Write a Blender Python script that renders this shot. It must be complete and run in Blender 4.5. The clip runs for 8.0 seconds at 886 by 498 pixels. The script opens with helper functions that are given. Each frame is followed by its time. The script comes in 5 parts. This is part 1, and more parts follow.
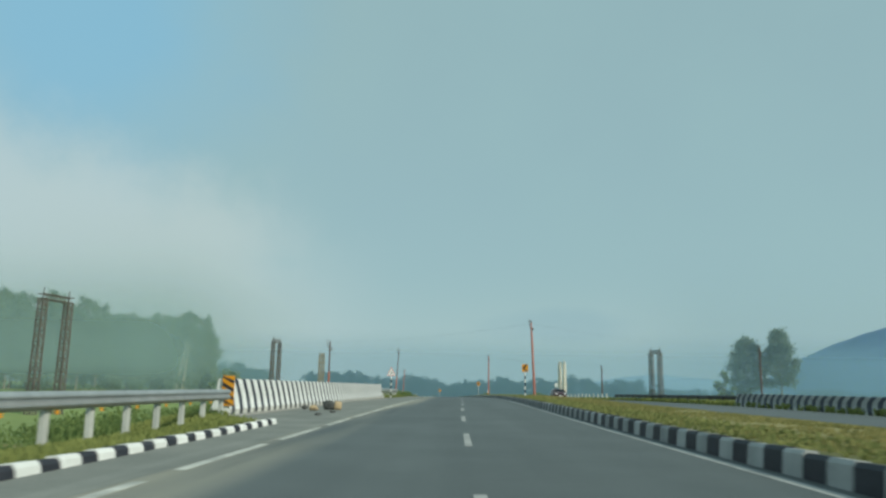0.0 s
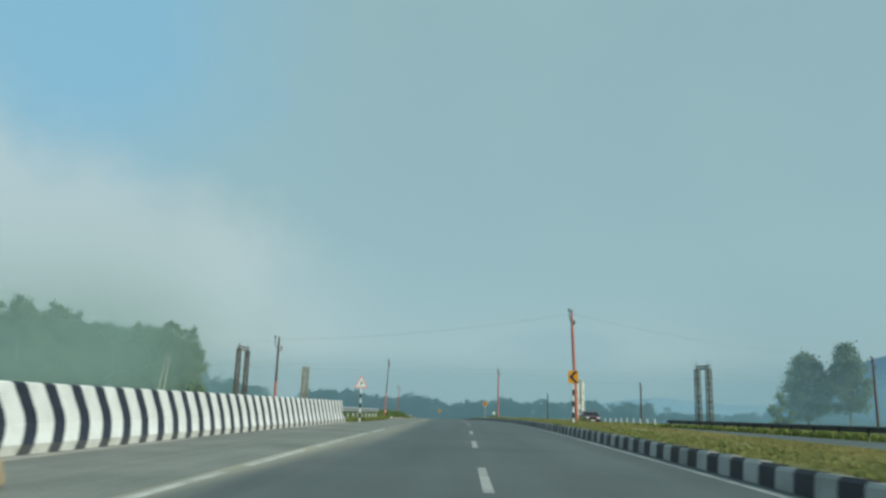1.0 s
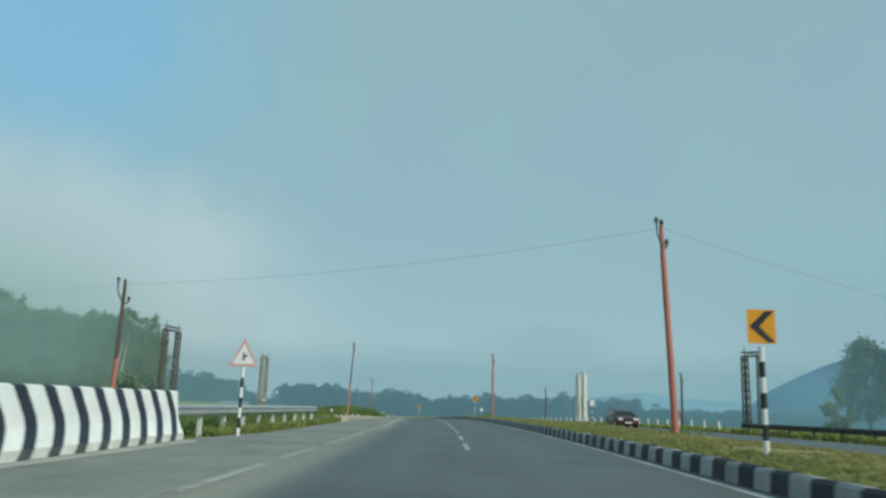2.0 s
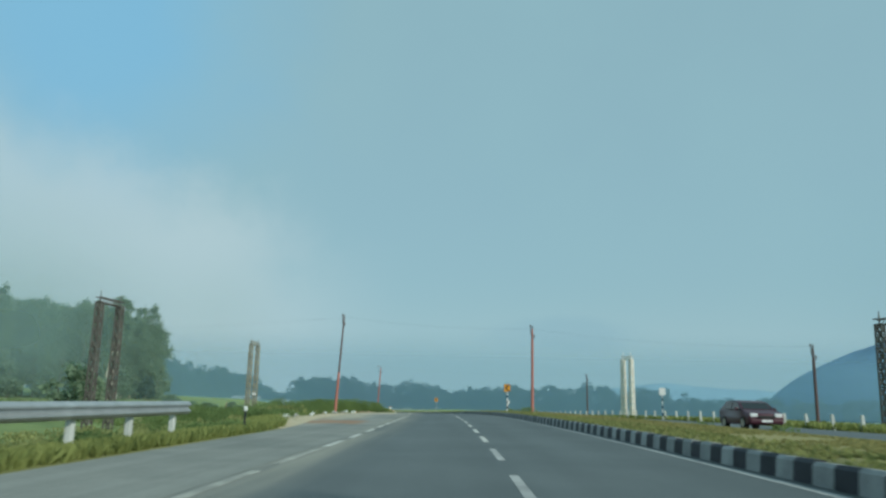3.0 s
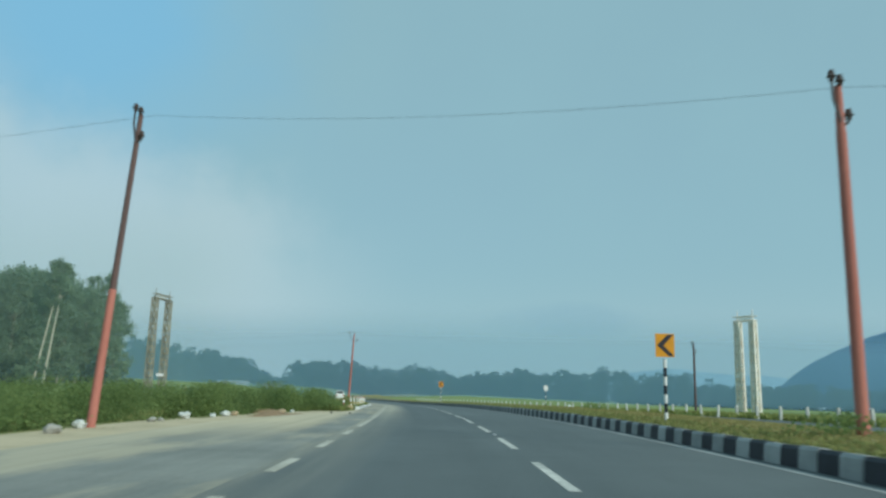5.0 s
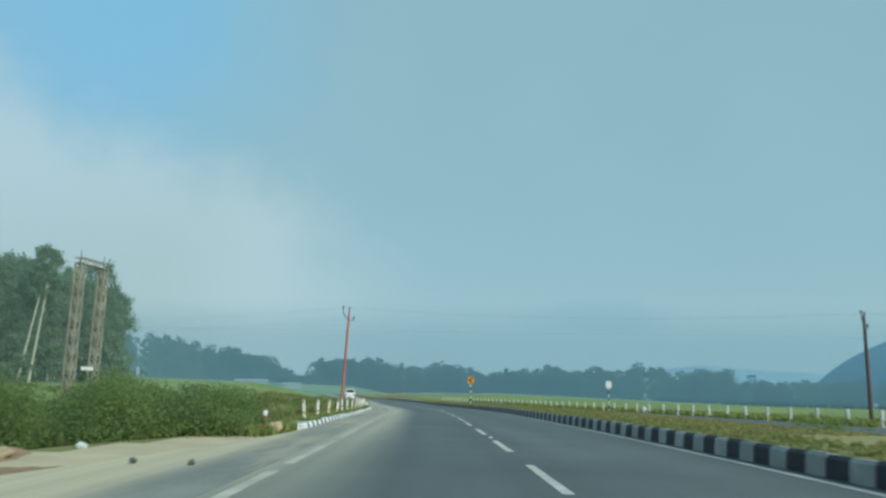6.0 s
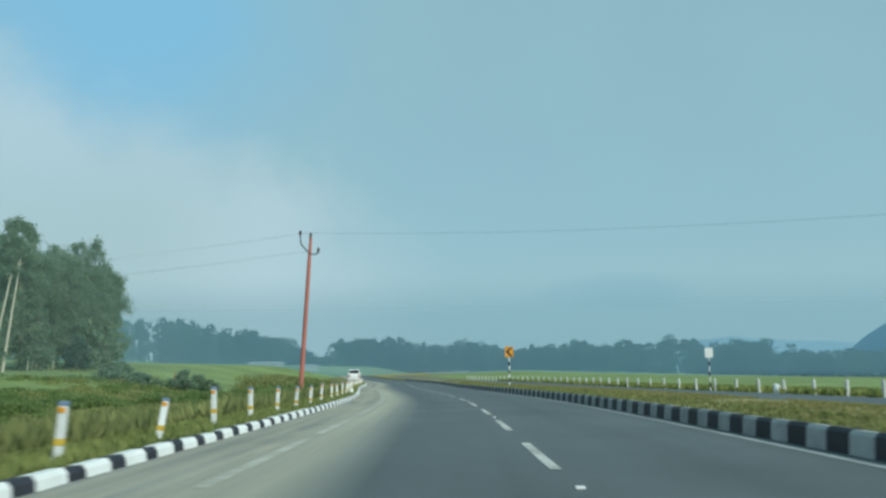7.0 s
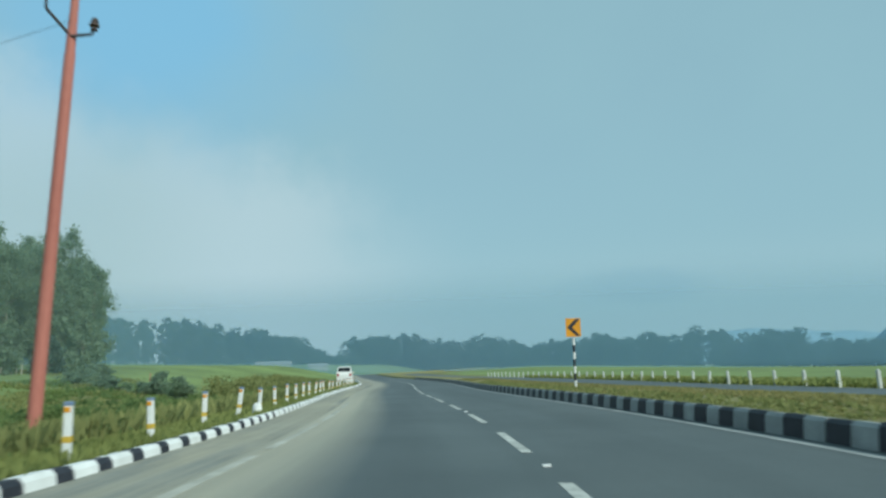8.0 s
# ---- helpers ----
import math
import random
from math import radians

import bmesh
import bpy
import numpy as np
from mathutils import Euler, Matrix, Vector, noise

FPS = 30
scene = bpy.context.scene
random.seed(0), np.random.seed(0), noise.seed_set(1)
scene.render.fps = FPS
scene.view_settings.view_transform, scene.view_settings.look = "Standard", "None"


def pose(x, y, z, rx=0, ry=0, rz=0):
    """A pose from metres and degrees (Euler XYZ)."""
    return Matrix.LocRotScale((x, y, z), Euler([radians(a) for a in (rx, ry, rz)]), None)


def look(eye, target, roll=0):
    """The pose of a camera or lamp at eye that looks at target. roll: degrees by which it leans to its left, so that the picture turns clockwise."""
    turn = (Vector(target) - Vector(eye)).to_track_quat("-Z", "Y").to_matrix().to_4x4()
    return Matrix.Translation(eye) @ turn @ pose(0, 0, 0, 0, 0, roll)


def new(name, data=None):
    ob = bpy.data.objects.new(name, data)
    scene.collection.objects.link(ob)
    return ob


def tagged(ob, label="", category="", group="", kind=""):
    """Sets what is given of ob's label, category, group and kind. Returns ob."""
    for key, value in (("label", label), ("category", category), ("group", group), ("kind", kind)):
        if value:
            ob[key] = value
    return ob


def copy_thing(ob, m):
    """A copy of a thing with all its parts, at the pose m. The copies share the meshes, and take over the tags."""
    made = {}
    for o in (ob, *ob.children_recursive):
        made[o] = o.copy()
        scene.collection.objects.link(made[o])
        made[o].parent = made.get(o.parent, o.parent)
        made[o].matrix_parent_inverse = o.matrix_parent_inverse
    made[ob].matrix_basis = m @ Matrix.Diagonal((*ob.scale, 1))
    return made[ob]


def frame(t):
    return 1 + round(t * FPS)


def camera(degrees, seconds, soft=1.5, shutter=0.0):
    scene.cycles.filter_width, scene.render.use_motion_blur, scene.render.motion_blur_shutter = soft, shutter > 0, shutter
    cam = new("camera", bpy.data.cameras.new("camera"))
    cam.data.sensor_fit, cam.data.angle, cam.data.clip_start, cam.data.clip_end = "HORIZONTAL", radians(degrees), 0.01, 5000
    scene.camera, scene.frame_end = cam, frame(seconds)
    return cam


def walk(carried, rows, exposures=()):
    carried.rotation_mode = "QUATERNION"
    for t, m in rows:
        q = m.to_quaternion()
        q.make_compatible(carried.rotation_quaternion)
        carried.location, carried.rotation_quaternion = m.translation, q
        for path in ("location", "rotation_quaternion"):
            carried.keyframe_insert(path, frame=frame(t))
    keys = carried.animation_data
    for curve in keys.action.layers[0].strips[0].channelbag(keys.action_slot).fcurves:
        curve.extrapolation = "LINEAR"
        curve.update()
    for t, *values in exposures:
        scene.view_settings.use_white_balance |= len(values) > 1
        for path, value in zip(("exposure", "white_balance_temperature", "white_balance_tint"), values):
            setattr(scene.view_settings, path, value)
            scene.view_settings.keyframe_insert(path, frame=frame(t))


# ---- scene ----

# ---------------------------------------------------------------- camera
cam = camera(59.6, 8.0, soft=2.6, shutter=0.15)
PATH = [
    (0, (0.000, -0.058, 0.971), (-0.264, 9.754, 2.887), 0.88),
    (0.1, (-0.049, 2.317, 1.009), (-0.326, 12.148, 2.821), 1.14),
    (0.3, (-0.140, 7.064, 1.084), (-0.447, 16.835, 3.189), 1.60),
    (0.5, (-0.207, 11.799, 1.152), (-0.522, 21.584, 3.192), 1.78),
    (0.8, (-0.253, 18.878, 1.245), (-0.569, 28.622, 3.470), 1.77),
    (1, (-0.274, 23.602, 1.322), (-0.586, 33.361, 3.482), 1.77),
    (1.3, (-0.328, 30.724, 1.483), (-0.677, 40.488, 3.615), 1.63),
    (1.4, (-0.350, 33.102, 1.541), (-0.718, 42.800, 3.955), 1.58),
    (1.5, (-0.371, 35.481, 1.597), (-0.745, 45.182, 3.994), 1.56),
    (1.6, (-0.391, 37.858, 1.648), (-0.732, 47.628, 3.753), 1.59),
    (1.8, (-0.436, 42.598, 1.739), (-0.630, 52.358, 3.907), 1.78),
    (2, (-0.498, 47.307, 1.817), (-0.596, 57.082, 3.926), 1.91),
    (2.2, (-0.577, 51.971, 1.885), (-0.782, 61.772, 3.855), 1.28),
    (3.3, (-0.807, 77.056, 2.171), (-1.137, 86.844, 4.191), 1.26),
    (3.4, (-0.901, 79.341, 2.212), (-1.170, 89.151, 4.132), 1.37),
    (3.5, (-1.021, 81.629, 2.249), (-1.234, 91.424, 4.255), 1.48),
    (3.6, (-1.123, 83.917, 2.273), (-1.351, 93.692, 4.373), 1.52),
    (3.8, (-1.272, 88.503, 2.296), (-1.571, 98.296, 4.299), 1.70),
    (4, (-1.398, 93.120, 2.321), (-1.762, 102.915, 4.298), 1.72),
    (4.2, (-1.550, 97.782, 2.375), (-1.927, 107.568, 4.396), 1.45),
    (4.3, (-1.635, 100.124, 2.403), (-2.008, 109.935, 4.300), 1.29),
    (4.5, (-1.817, 104.810, 2.433), (-2.183, 114.629, 4.289), 1.13),
    (4.7, (-2.006, 109.487, 2.424), (-2.378, 119.307, 4.274), 1.27),
    (5.8, (-3.206, 135.306, 2.532), (-3.755, 145.130, 4.318), 1.35),
    (6, (-3.433, 139.947, 2.519), (-4.160, 149.757, 4.318), 1.14),
    (6.5, (-4.290, 151.498, 2.482), (-5.265, 161.337, 3.982), -0.39),
    (6.6, (-4.482, 153.814, 2.471), (-5.559, 163.688, 3.630), -0.33),
    (6.7, (-4.673, 156.140, 2.458), (-5.665, 166.071, 3.078), -0.40),
    (6.8, (-4.861, 158.482, 2.444), (-5.783, 168.387, 3.463), -0.42),
    (6.9, (-5.046, 160.847, 2.431), (-6.021, 170.647, 4.166), -0.38),
    (7, (-5.227, 163.240, 2.420), (-6.212, 173.072, 3.953), -0.37),
    (7.2, (-5.579, 168.093, 2.404), (-6.613, 177.952, 3.725), -0.39),
    (7.3, (-5.759, 170.506, 2.394), (-6.825, 180.342, 3.849), -0.43),
    (7.5, (-6.152, 175.171, 2.364), (-7.282, 185.008, 3.767), -0.62),
    (8, (-7.370, 185.621, 2.193), (-8.544, 195.437, 3.695), -1.42),
]
walk(cam, [(t, look(eye, target, roll)) for t, eye, target, roll in PATH],
     exposures=[(0, 0.28, 7000, 9), (2, 0.25, 6550, 8), (4, 0.25, 6300, 6), (8, 0.33, 6250, 6)])

# ---------------------------------------------------------------- sky, sun
SUN_AZ, SUN_EL = 128.0, 33.0      # degrees clockwise from +y, degrees up


def heading(az, el):
    a, e = radians(az), radians(el)
    return Vector((math.sin(a) * math.cos(e), math.cos(a) * math.cos(e), math.sin(e)))


world = bpy.data.worlds.new("world")
scene.world = world
world.use_nodes = True
wn, wl = world.node_tree.nodes, world.node_tree.links
wn.clear()


def wnode(kind, **kw):
    n = wn.new(kind)
    for k, val in kw.items():
        n.inputs[k].default_value = val
    return n


def wmath(op, a, b=None, c=None):
    n = wn.new("ShaderNodeMath")
    n.operation = op
    for i, s in enumerate((a, b, c)):
        if s is None:
            continue
        if isinstance(s, (int, float)):
            n.inputs[i].default_value = s
        else:
            wl.new(s, n.inputs[i])
    return n.outputs[0]


def wmix(fac, a, b):
    n = wn.new("ShaderNodeMix")
    n.data_type = "RGBA"
    for sock, s in ((n.inputs[0], fac), (n.inputs[6], a), (n.inputs[7], b)):
        if isinstance(s, (int, float)):
            sock.default_value = s
        elif isinstance(s, tuple):
            sock.default_value = (*s, 1)
        else:
            wl.new(s, sock)
    return n.outputs[2]


sky = wn.new("ShaderNodeTexSky")
sky.sky_type, sky.sun_disc = "NISHITA", False
sky.sun_elevation, sky.sun_rotation = radians(SUN_EL), radians(SUN_AZ)
sky.air_density, sky.dust_density, sky.ozone_density = 1.0, 2.0, 1.5
coord = wn.new("ShaderNodeTexCoord")
wnoise = wnode("ShaderNodeTexNoise", Scale=3.0, Detail=5.0, Roughness=0.55)
wl.new(coord.outputs["Generated"], wnoise.inputs["Vector"])


def toward(az, el, inner, outer, wobble):
    """1 within inner degrees of a heading, 0 past outer degrees, with a cloudy edge."""
    d = wn.new("ShaderNodeVectorMath")
    d.operation = "DISTANCE"
    wl.new(coord.outputs["Generated"], d.inputs[0])
    d.inputs[1].default_value = heading(az, el)
    dist = wmath("ADD", d.outputs["Value"], wmath("MULTIPLY", wmath("SUBTRACT", wnoise.outputs["Fac"], 0.5), wobble))
    m = wn.new("ShaderNodeMapRange")
    m.interpolation_type = "SMOOTHSTEP"
    wl.new(dist, m.inputs[0])
    m.inputs[1].default_value, m.inputs[2].default_value = radians(outer), radians(inner)
    return m.outputs[0]


HAZE = (2.52, 4.18, 4.66)
CLOUD = (4.6, 5.5, 5.75)
BLUE = (1.15, 4.4, 7.6)
HORIZON = (3.5, 4.7, 5.2)
hazed = wmix(wmath("MULTIPLY_ADD", wnoise.outputs["Fac"], 0.25, 0.72), sky.outputs[0], HAZE)
bluer = wmix(wmath("MULTIPLY", toward(-29, 26, 1, 20, 0.32), 0.38), hazed, BLUE)


def wramp(sock, a, b):
    m = wn.new("ShaderNodeMapRange")
    m.interpolation_type = "SMOOTHSTEP"
    wl.new(sock, m.inputs[0])
    m.inputs[1].default_value, m.inputs[2].default_value = a, b
    return m.outputs[0]


# a pale cloud bank ahead, its upper edge falling from left to right
wsep = wn.new("ShaderNodeSeparateXYZ")
wl.new(coord.outputs["Generated"], wsep.inputs[0])
ahead = wmath("MAXIMUM", wsep.outputs[1], 0.05)
across, rise = wmath("DIVIDE", wsep.outputs[0], ahead), wmath("DIVIDE", wsep.outputs[2], ahead)
puff = wnode("ShaderNodeTexNoise", Scale=7.0, Detail=6.0, Roughness=0.6)
wl.new(coord.outputs["Generated"], puff.inputs["Vector"])
over = wmath("SUBTRACT", rise, wmath("MULTIPLY_ADD", across, -0.42, 0.118))
over = wmath("ADD", over, wmath("MULTIPLY", wmath("SUBTRACT", puff.outputs["Fac"], 0.5), 0.24))
bank = wmath("MULTIPLY", wramp(over, 0.085, -0.075), wramp(across, -0.06, -0.36))
bank = wmath("MULTIPLY", bank, wramp(wsep.outputs[1], 0.1, 0.3))
cloudy = wmix(wmath("MULTIPLY", bank, 0.54), bluer, CLOUD)
cloudy = wmix(wmath("MULTIPLY", wramp(wsep.outputs[2], 0.17, 0.02), 0.35), cloudy, HORIZON)
far_x, far_z = wmath("DIVIDE", wmath("SUBTRACT", across, 0.13), 0.125), wmath("DIVIDE", wmath("SUBTRACT", rise, 0.094), 0.026)
oval = wmath("ADD", wmath("MULTIPLY", far_x, far_x), wmath("MULTIPLY", far_z, far_z))
oval = wmath("ADD", oval, wmath("MULTIPLY", wmath("SUBTRACT", puff.outputs["Fac"], 0.5), 2.2))
streak_cloud = wmath("MULTIPLY", wramp(oval, 1.2, 0.0), wramp(wsep.outputs[1], 0.1, 0.3))
cloudy = wmix(wmath("MULTIPLY", streak_cloud, 0.30), cloudy, (1.85, 3.35, 4.25))
back = wnode("ShaderNodeBackground", Strength=0.1)
wl.new(cloudy, back.inputs[0])
wout = wn.new("ShaderNodeOutputWorld")
wl.new(back.outputs[0], wout.inputs[0])

sun = new("sun", bpy.data.lights.new("sun", "SUN"))
sun.data.energy, sun.data.angle, sun.data.color = 2.4, radians(2.0), (0.98, 0.99, 0.87)
sun.matrix_world = look(heading(SUN_AZ, SUN_EL) * 100, (0, 0, 0))

# ---------------------------------------------------------------- materials


def mat(name, c1, c2=None, scale=3.0, rough=0.8, bump=0.0, metal=0.0, fine=30.0, spread=0.5, island=0.0, rnd=0.0,
        translucent=0.0, stretch=(1, 1, 1)):
    """A rough surface of two tones: broad blotches, fine grain and relief, in world metres."""
    m = bpy.data.materials.new(name)
    m.use_nodes = True
    n, l = m.node_tree.nodes, m.node_tree.links
    b = n["Principled BSDF"]
    c2 = c2 or tuple(0.75 * v for v in c1)
    geo = n.new("ShaderNodeNewGeometry")
    mp = n.new("ShaderNodeMapping")
    mp.inputs["Scale"].default_value = stretch
    l.new(geo.outputs["Position"], mp.inputs["Vector"])
    broad = n.new("ShaderNodeTexNoise")
    broad.inputs["Scale"].default_value, broad.inputs["Detail"].default_value = scale, 5
    grain = n.new("ShaderNodeTexNoise")
    grain.inputs["Scale"].default_value, grain.inputs["Detail"].default_value = fine, 3
    for t in (broad, grain):
        l.new(mp.outputs[0], t.inputs["Vector"])
    add = n.new("ShaderNodeMath")
    add.operation = "MULTIPLY_ADD"
    l.new(grain.outputs["Fac"], add.inputs[0])
    add.inputs[1].default_value = 0.45
    l.new(broad.outputs["Fac"], add.inputs[2])
    last = add.outputs[0]
    for source, amount in ((geo.outputs["Random Per Island"], island), (n.new("ShaderNodeObjectInfo").outputs["Random"], rnd)):
        if amount:
            more = n.new("ShaderNodeMath")
            more.operation = "MULTIPLY_ADD"
            l.new(source, more.inputs[0])
            more.inputs[1].default_value = amount
            l.new(last, more.inputs[2])
            last = more.outputs[0]
    span = n.new("ShaderNodeMapRange")
    mid = 0.725 + island / 2 + rnd / 2
    span.inputs[1].default_value, span.inputs[2].default_value = mid - spread / 2, mid + spread / 2
    l.new(last, span.inputs[0])
    mix = n.new("ShaderNodeMix")
    mix.data_type = "RGBA"
    l.new(span.outputs[0], mix.inputs[0])
    mix.inputs[6].default_value, mix.inputs[7].default_value = (*c2, 1), (*c1, 1)
    l.new(mix.outputs[2], b.inputs["Base Color"])
    b.inputs["Roughness"].default_value, b.inputs["Metallic"].default_value = rough, metal
    b.inputs["Specular IOR Level"].default_value = 0.3
    if bump:
        bp = n.new("ShaderNodeBump")
        bp.inputs["Strength"].default_value, bp.inputs["Distance"].default_value = bump, 0.02
        l.new(grain.outputs["Fac"], bp.inputs["Height"])
        l.new(bp.outputs[0], b.inputs["Normal"])
    if translucent:
        tr = n.new("ShaderNodeBsdfTranslucent")
        l.new(mix.outputs[2], tr.inputs["Color"])
        ms = n.new("ShaderNodeMixShader")
        ms.inputs[0].default_value = translucent
        l.new(b.outputs[0], ms.inputs[1])
        l.new(tr.outputs[0], ms.inputs[2])
        l.new(ms.outputs[0], n["Material Output"].inputs["Surface"])
    return m


def gloss(name, colour, rough=0.3, metal=0.0, coat=0.0):
    m = mat(name, colour, tuple(0.85 * v for v in colour), scale=6, rough=rough, metal=metal, fine=80)
    b = m.node_tree.nodes["Principled BSDF"]
    b.inputs["Specular IOR Level"].default_value = 0.5
    b.inputs["Coat Weight"].default_value = coat
    return m


SHOULDER_BASE = ("dusty_shoulder", (0.255, 0.265, 0.245), (0.165, 0.178, 0.168), 0.5, 0.9, 0.4)
SAND = mat("pale_sand", (0.56, 0.475, 0.33), (0.40, 0.34, 0.23), 0.7, 0.95, 0.5, fine=12)
VERGE = mat("verge_grass", (0.25, 0.24, 0.09), (0.145, 0.155, 0.055), 0.35, 0.95, 0.5, fine=9)
MEDIAN = mat("dry_median_grass", (0.31, 0.265, 0.12), (0.20, 0.20, 0.08), 0.15, 0.95, 0.5, fine=8)
CROP = mat("green_crop", (0.25, 0.335, 0.115), (0.125, 0.165, 0.062), 0.035, 0.95, 0.4, fine=0.5, spread=0.5)
EDGE = mat("dusty_edge_paint", (0.44, 0.455, 0.45), (0.23, 0.24, 0.24), 1.2, 0.8, 0.2, fine=14, spread=0.5)
LINE = mat("road_paint", (0.62, 0.62, 0.58), (0.30, 0.31, 0.29), 2.5, 0.7, 0.2, fine=25, spread=0.45)
FADED = mat("faded_road_paint", (0.52, 0.51, 0.45), (0.33, 0.32, 0.27), 1.4, 0.8, 0.2, fine=10, spread=0.5)
WORN = mat("worn_road_paint", (0.42, 0.42, 0.38), (0.18, 0.185, 0.17), 2.0, 0.8, 0.2, fine=14, spread=0.5)
WHITE = mat("white_limewash", (0.82, 0.84, 0.84), (0.60, 0.62, 0.61), 2.2, 0.8, 0.2, fine=20, spread=0.7, rnd=0.25)
STONEWHITE = mat("greyish_whitewash", (0.62, 0.64, 0.62), (0.40, 0.42, 0.41), 2.2, 0.8, 0.2, fine=20, spread=0.7, rnd=0.3)
# White kerb paint, set darker for the shaded face of the median kerb.
KERBWHITE = mat("greyed_kerb_paint", (0.44, 0.45, 0.45), (0.24, 0.25, 0.25), 2.2, 0.8, 0.2, fine=20, spread=0.7, rnd=0.4)
DIRTYWHITE = mat("splashed_limewash", (0.60, 0.61, 0.58), (0.38, 0.38, 0.35), 3.0, 0.9, 0.3, fine=14, spread=0.6)
DIRTYBLACK = mat("splashed_black_paint", (0.09, 0.095, 0.10), (0.04, 0.045, 0.05), 3.0, 0.9, 0.3, fine=14, spread=0.6)
BAND_Y = mat("yellow_band_paint", (0.66, 0.46, 0.07), (0.50, 0.33, 0.05), 6, 0.6, fine=40)
# White paint darkened for the back-lit, hazy face of the far barrier.
DULL = mat("shade_dulled_paint", (0.38, 0.39, 0.385), (0.18, 0.19, 0.187), 2.2, 0.8, 0.2, fine=20, spread=0.7, rnd=0.35)
BLACK = mat("black_paint", (0.035, 0.038, 0.05), (0.02, 0.022, 0.03), 3.0, 0.6, 0.2, fine=20, rnd=0.2)
BAND_B = mat("black_barrier_paint", (0.030, 0.038, 0.060), (0.018, 0.022, 0.036), 3.0, 0.55, 0.2, fine=20)
CONCRETE = mat("concrete", (0.40, 0.39, 0.36), (0.26, 0.26, 0.24), 1.4, 0.9, 0.4, fine=22)
YELLOW = mat("yellow_sheeting", (0.76, 0.33, 0.025), (0.64, 0.27, 0.02), 4, 0.45, fine=60)
RED = mat("red_sheeting", (0.64, 0.36, 0.35), (0.55, 0.27, 0.27), 4, 0.5, fine=60)
SIGNWHITE = mat("white_sheeting", (0.78, 0.78, 0.78), (0.66, 0.66, 0.66), 4, 0.45, fine=60)
BLUECAP = mat("blue_paint", (0.22, 0.30, 0.42), (0.14, 0.20, 0.32), 6, 0.6, fine=60)
STEEL = mat("galvanised_steel", (0.52, 0.54, 0.55), (0.36, 0.38, 0.39), 2.0, 0.45, 0.1, metal=0.6, fine=30)
DARKSTEEL = mat("dark_steel", (0.10, 0.10, 0.105), (0.05, 0.05, 0.055), 2.0, 0.6, 0.2, metal=0.3, fine=30)
POLE = mat("red_oxide_pole", (0.50, 0.19, 0.15), (0.36, 0.125, 0.10), 1.5, 0.7, 0.2, fine=25, stretch=(1, 1, 0.25))
POLE_D = mat("dark_oxide_pole", (0.15, 0.085, 0.075), (0.085, 0.06, 0.06), 1.5, 0.7, 0.2, fine=25, stretch=(1, 1, 0.25))
LATTICE = mat("brown_lattice", (0.15, 0.135, 0.125), (0.085, 0.08, 0.075), 1.0, 0.8, 0.2, fine=20)
LATTICE_G = mat("grey_lattice", (0.36, 0.355, 0.29), (0.20, 0.19, 0.15), 1.0, 0.8, 0.2, fine=20)
LATTICE_W = mat("white_lattice", (0.82, 0.80, 0.76), (0.68, 0.60, 0.52), 1.3, 0.7, 0.2, fine=12, spread=0.4)
PORCELAIN = mat("brown_porcelain", (0.09, 0.06, 0.05), (0.06, 0.045, 0.04), 8, 0.3)
WIRE = mat("dull_wire", (0.14, 0.15, 0.155), (0.09, 0.10, 0.10), 4, 0.5, metal=0.5)
STONE = mat("tan_stone", (0.50, 0.38, 0.23), (0.32, 0.25, 0.17), 3.0, 0.9, 0.6, fine=18)
STONE_D = mat("dark_stone", (0.12, 0.125, 0.12), (0.06, 0.065, 0.065), 3.0, 0.85, 0.6, fine=18)
PALEBARK = mat("pale_bark", (0.62, 0.58, 0.48), (0.44, 0.40, 0.32), 0.8, 0.9, 0.4, fine=6, stretch=(1, 1, 0.3))
BARK = mat("grey_bark", (0.34, 0.30, 0.23), (0.19, 0.16, 0.12), 0.8, 0.9, 0.5, fine=6, stretch=(1, 1, 0.3))
# Both leaf tones are lightened and greyed to stand in for haze.
LEAF = mat("grove_leaves", (0.29, 0.38, 0.255), (0.20, 0.275, 0.185), 0.16, 0.8, fine=1.0, spread=0.7, island=0.12, translucent=0.6)
LEAF_H = mat("haze_lightened_leaves", (0.28, 0.36, 0.25), (0.18, 0.245, 0.17), 0.2, 0.8, fine=2, spread=0.8, island=0.3, translucent=0.6)
LEAF_B = mat("bush_leaves", (0.27, 0.35, 0.13), (0.145, 0.21, 0.08), 0.45, 0.85, fine=1.5, spread=0.45, island=0.08, translucent=0.6)
SCRUB = mat("olive_scrub", (0.335, 0.35, 0.14), (0.19, 0.215, 0.085), 0.15, 0.9, fine=1.5, spread=0.7, island=0.3, translucent=0.4)
LEAF_F = mat("far_leaves", (0.07, 0.11, 0.09), (0.04, 0.07, 0.06), 0.03, 0.9, fine=0.3, spread=0.6, island=0.3, translucent=0.2)
BLADE = mat("grass_blades", (0.335, 0.365, 0.13), (0.20, 0.235, 0.075), 0.3, 0.9, fine=2, spread=0.9, island=0.25, translucent=0.45)
BLADE_Y = mat("dry_grass_blades", (0.42, 0.355, 0.165), (0.24, 0.25, 0.095), 0.12, 0.9, fine=0.6, spread=1.0, island=0.12, translucent=0.55)
BLADE_M = mat("median_edge_blades", (0.34, 0.35, 0.14), (0.23, 0.25, 0.095), 0.2, 0.9, fine=1.0, spread=1.0, island=0.12, translucent=0.5)
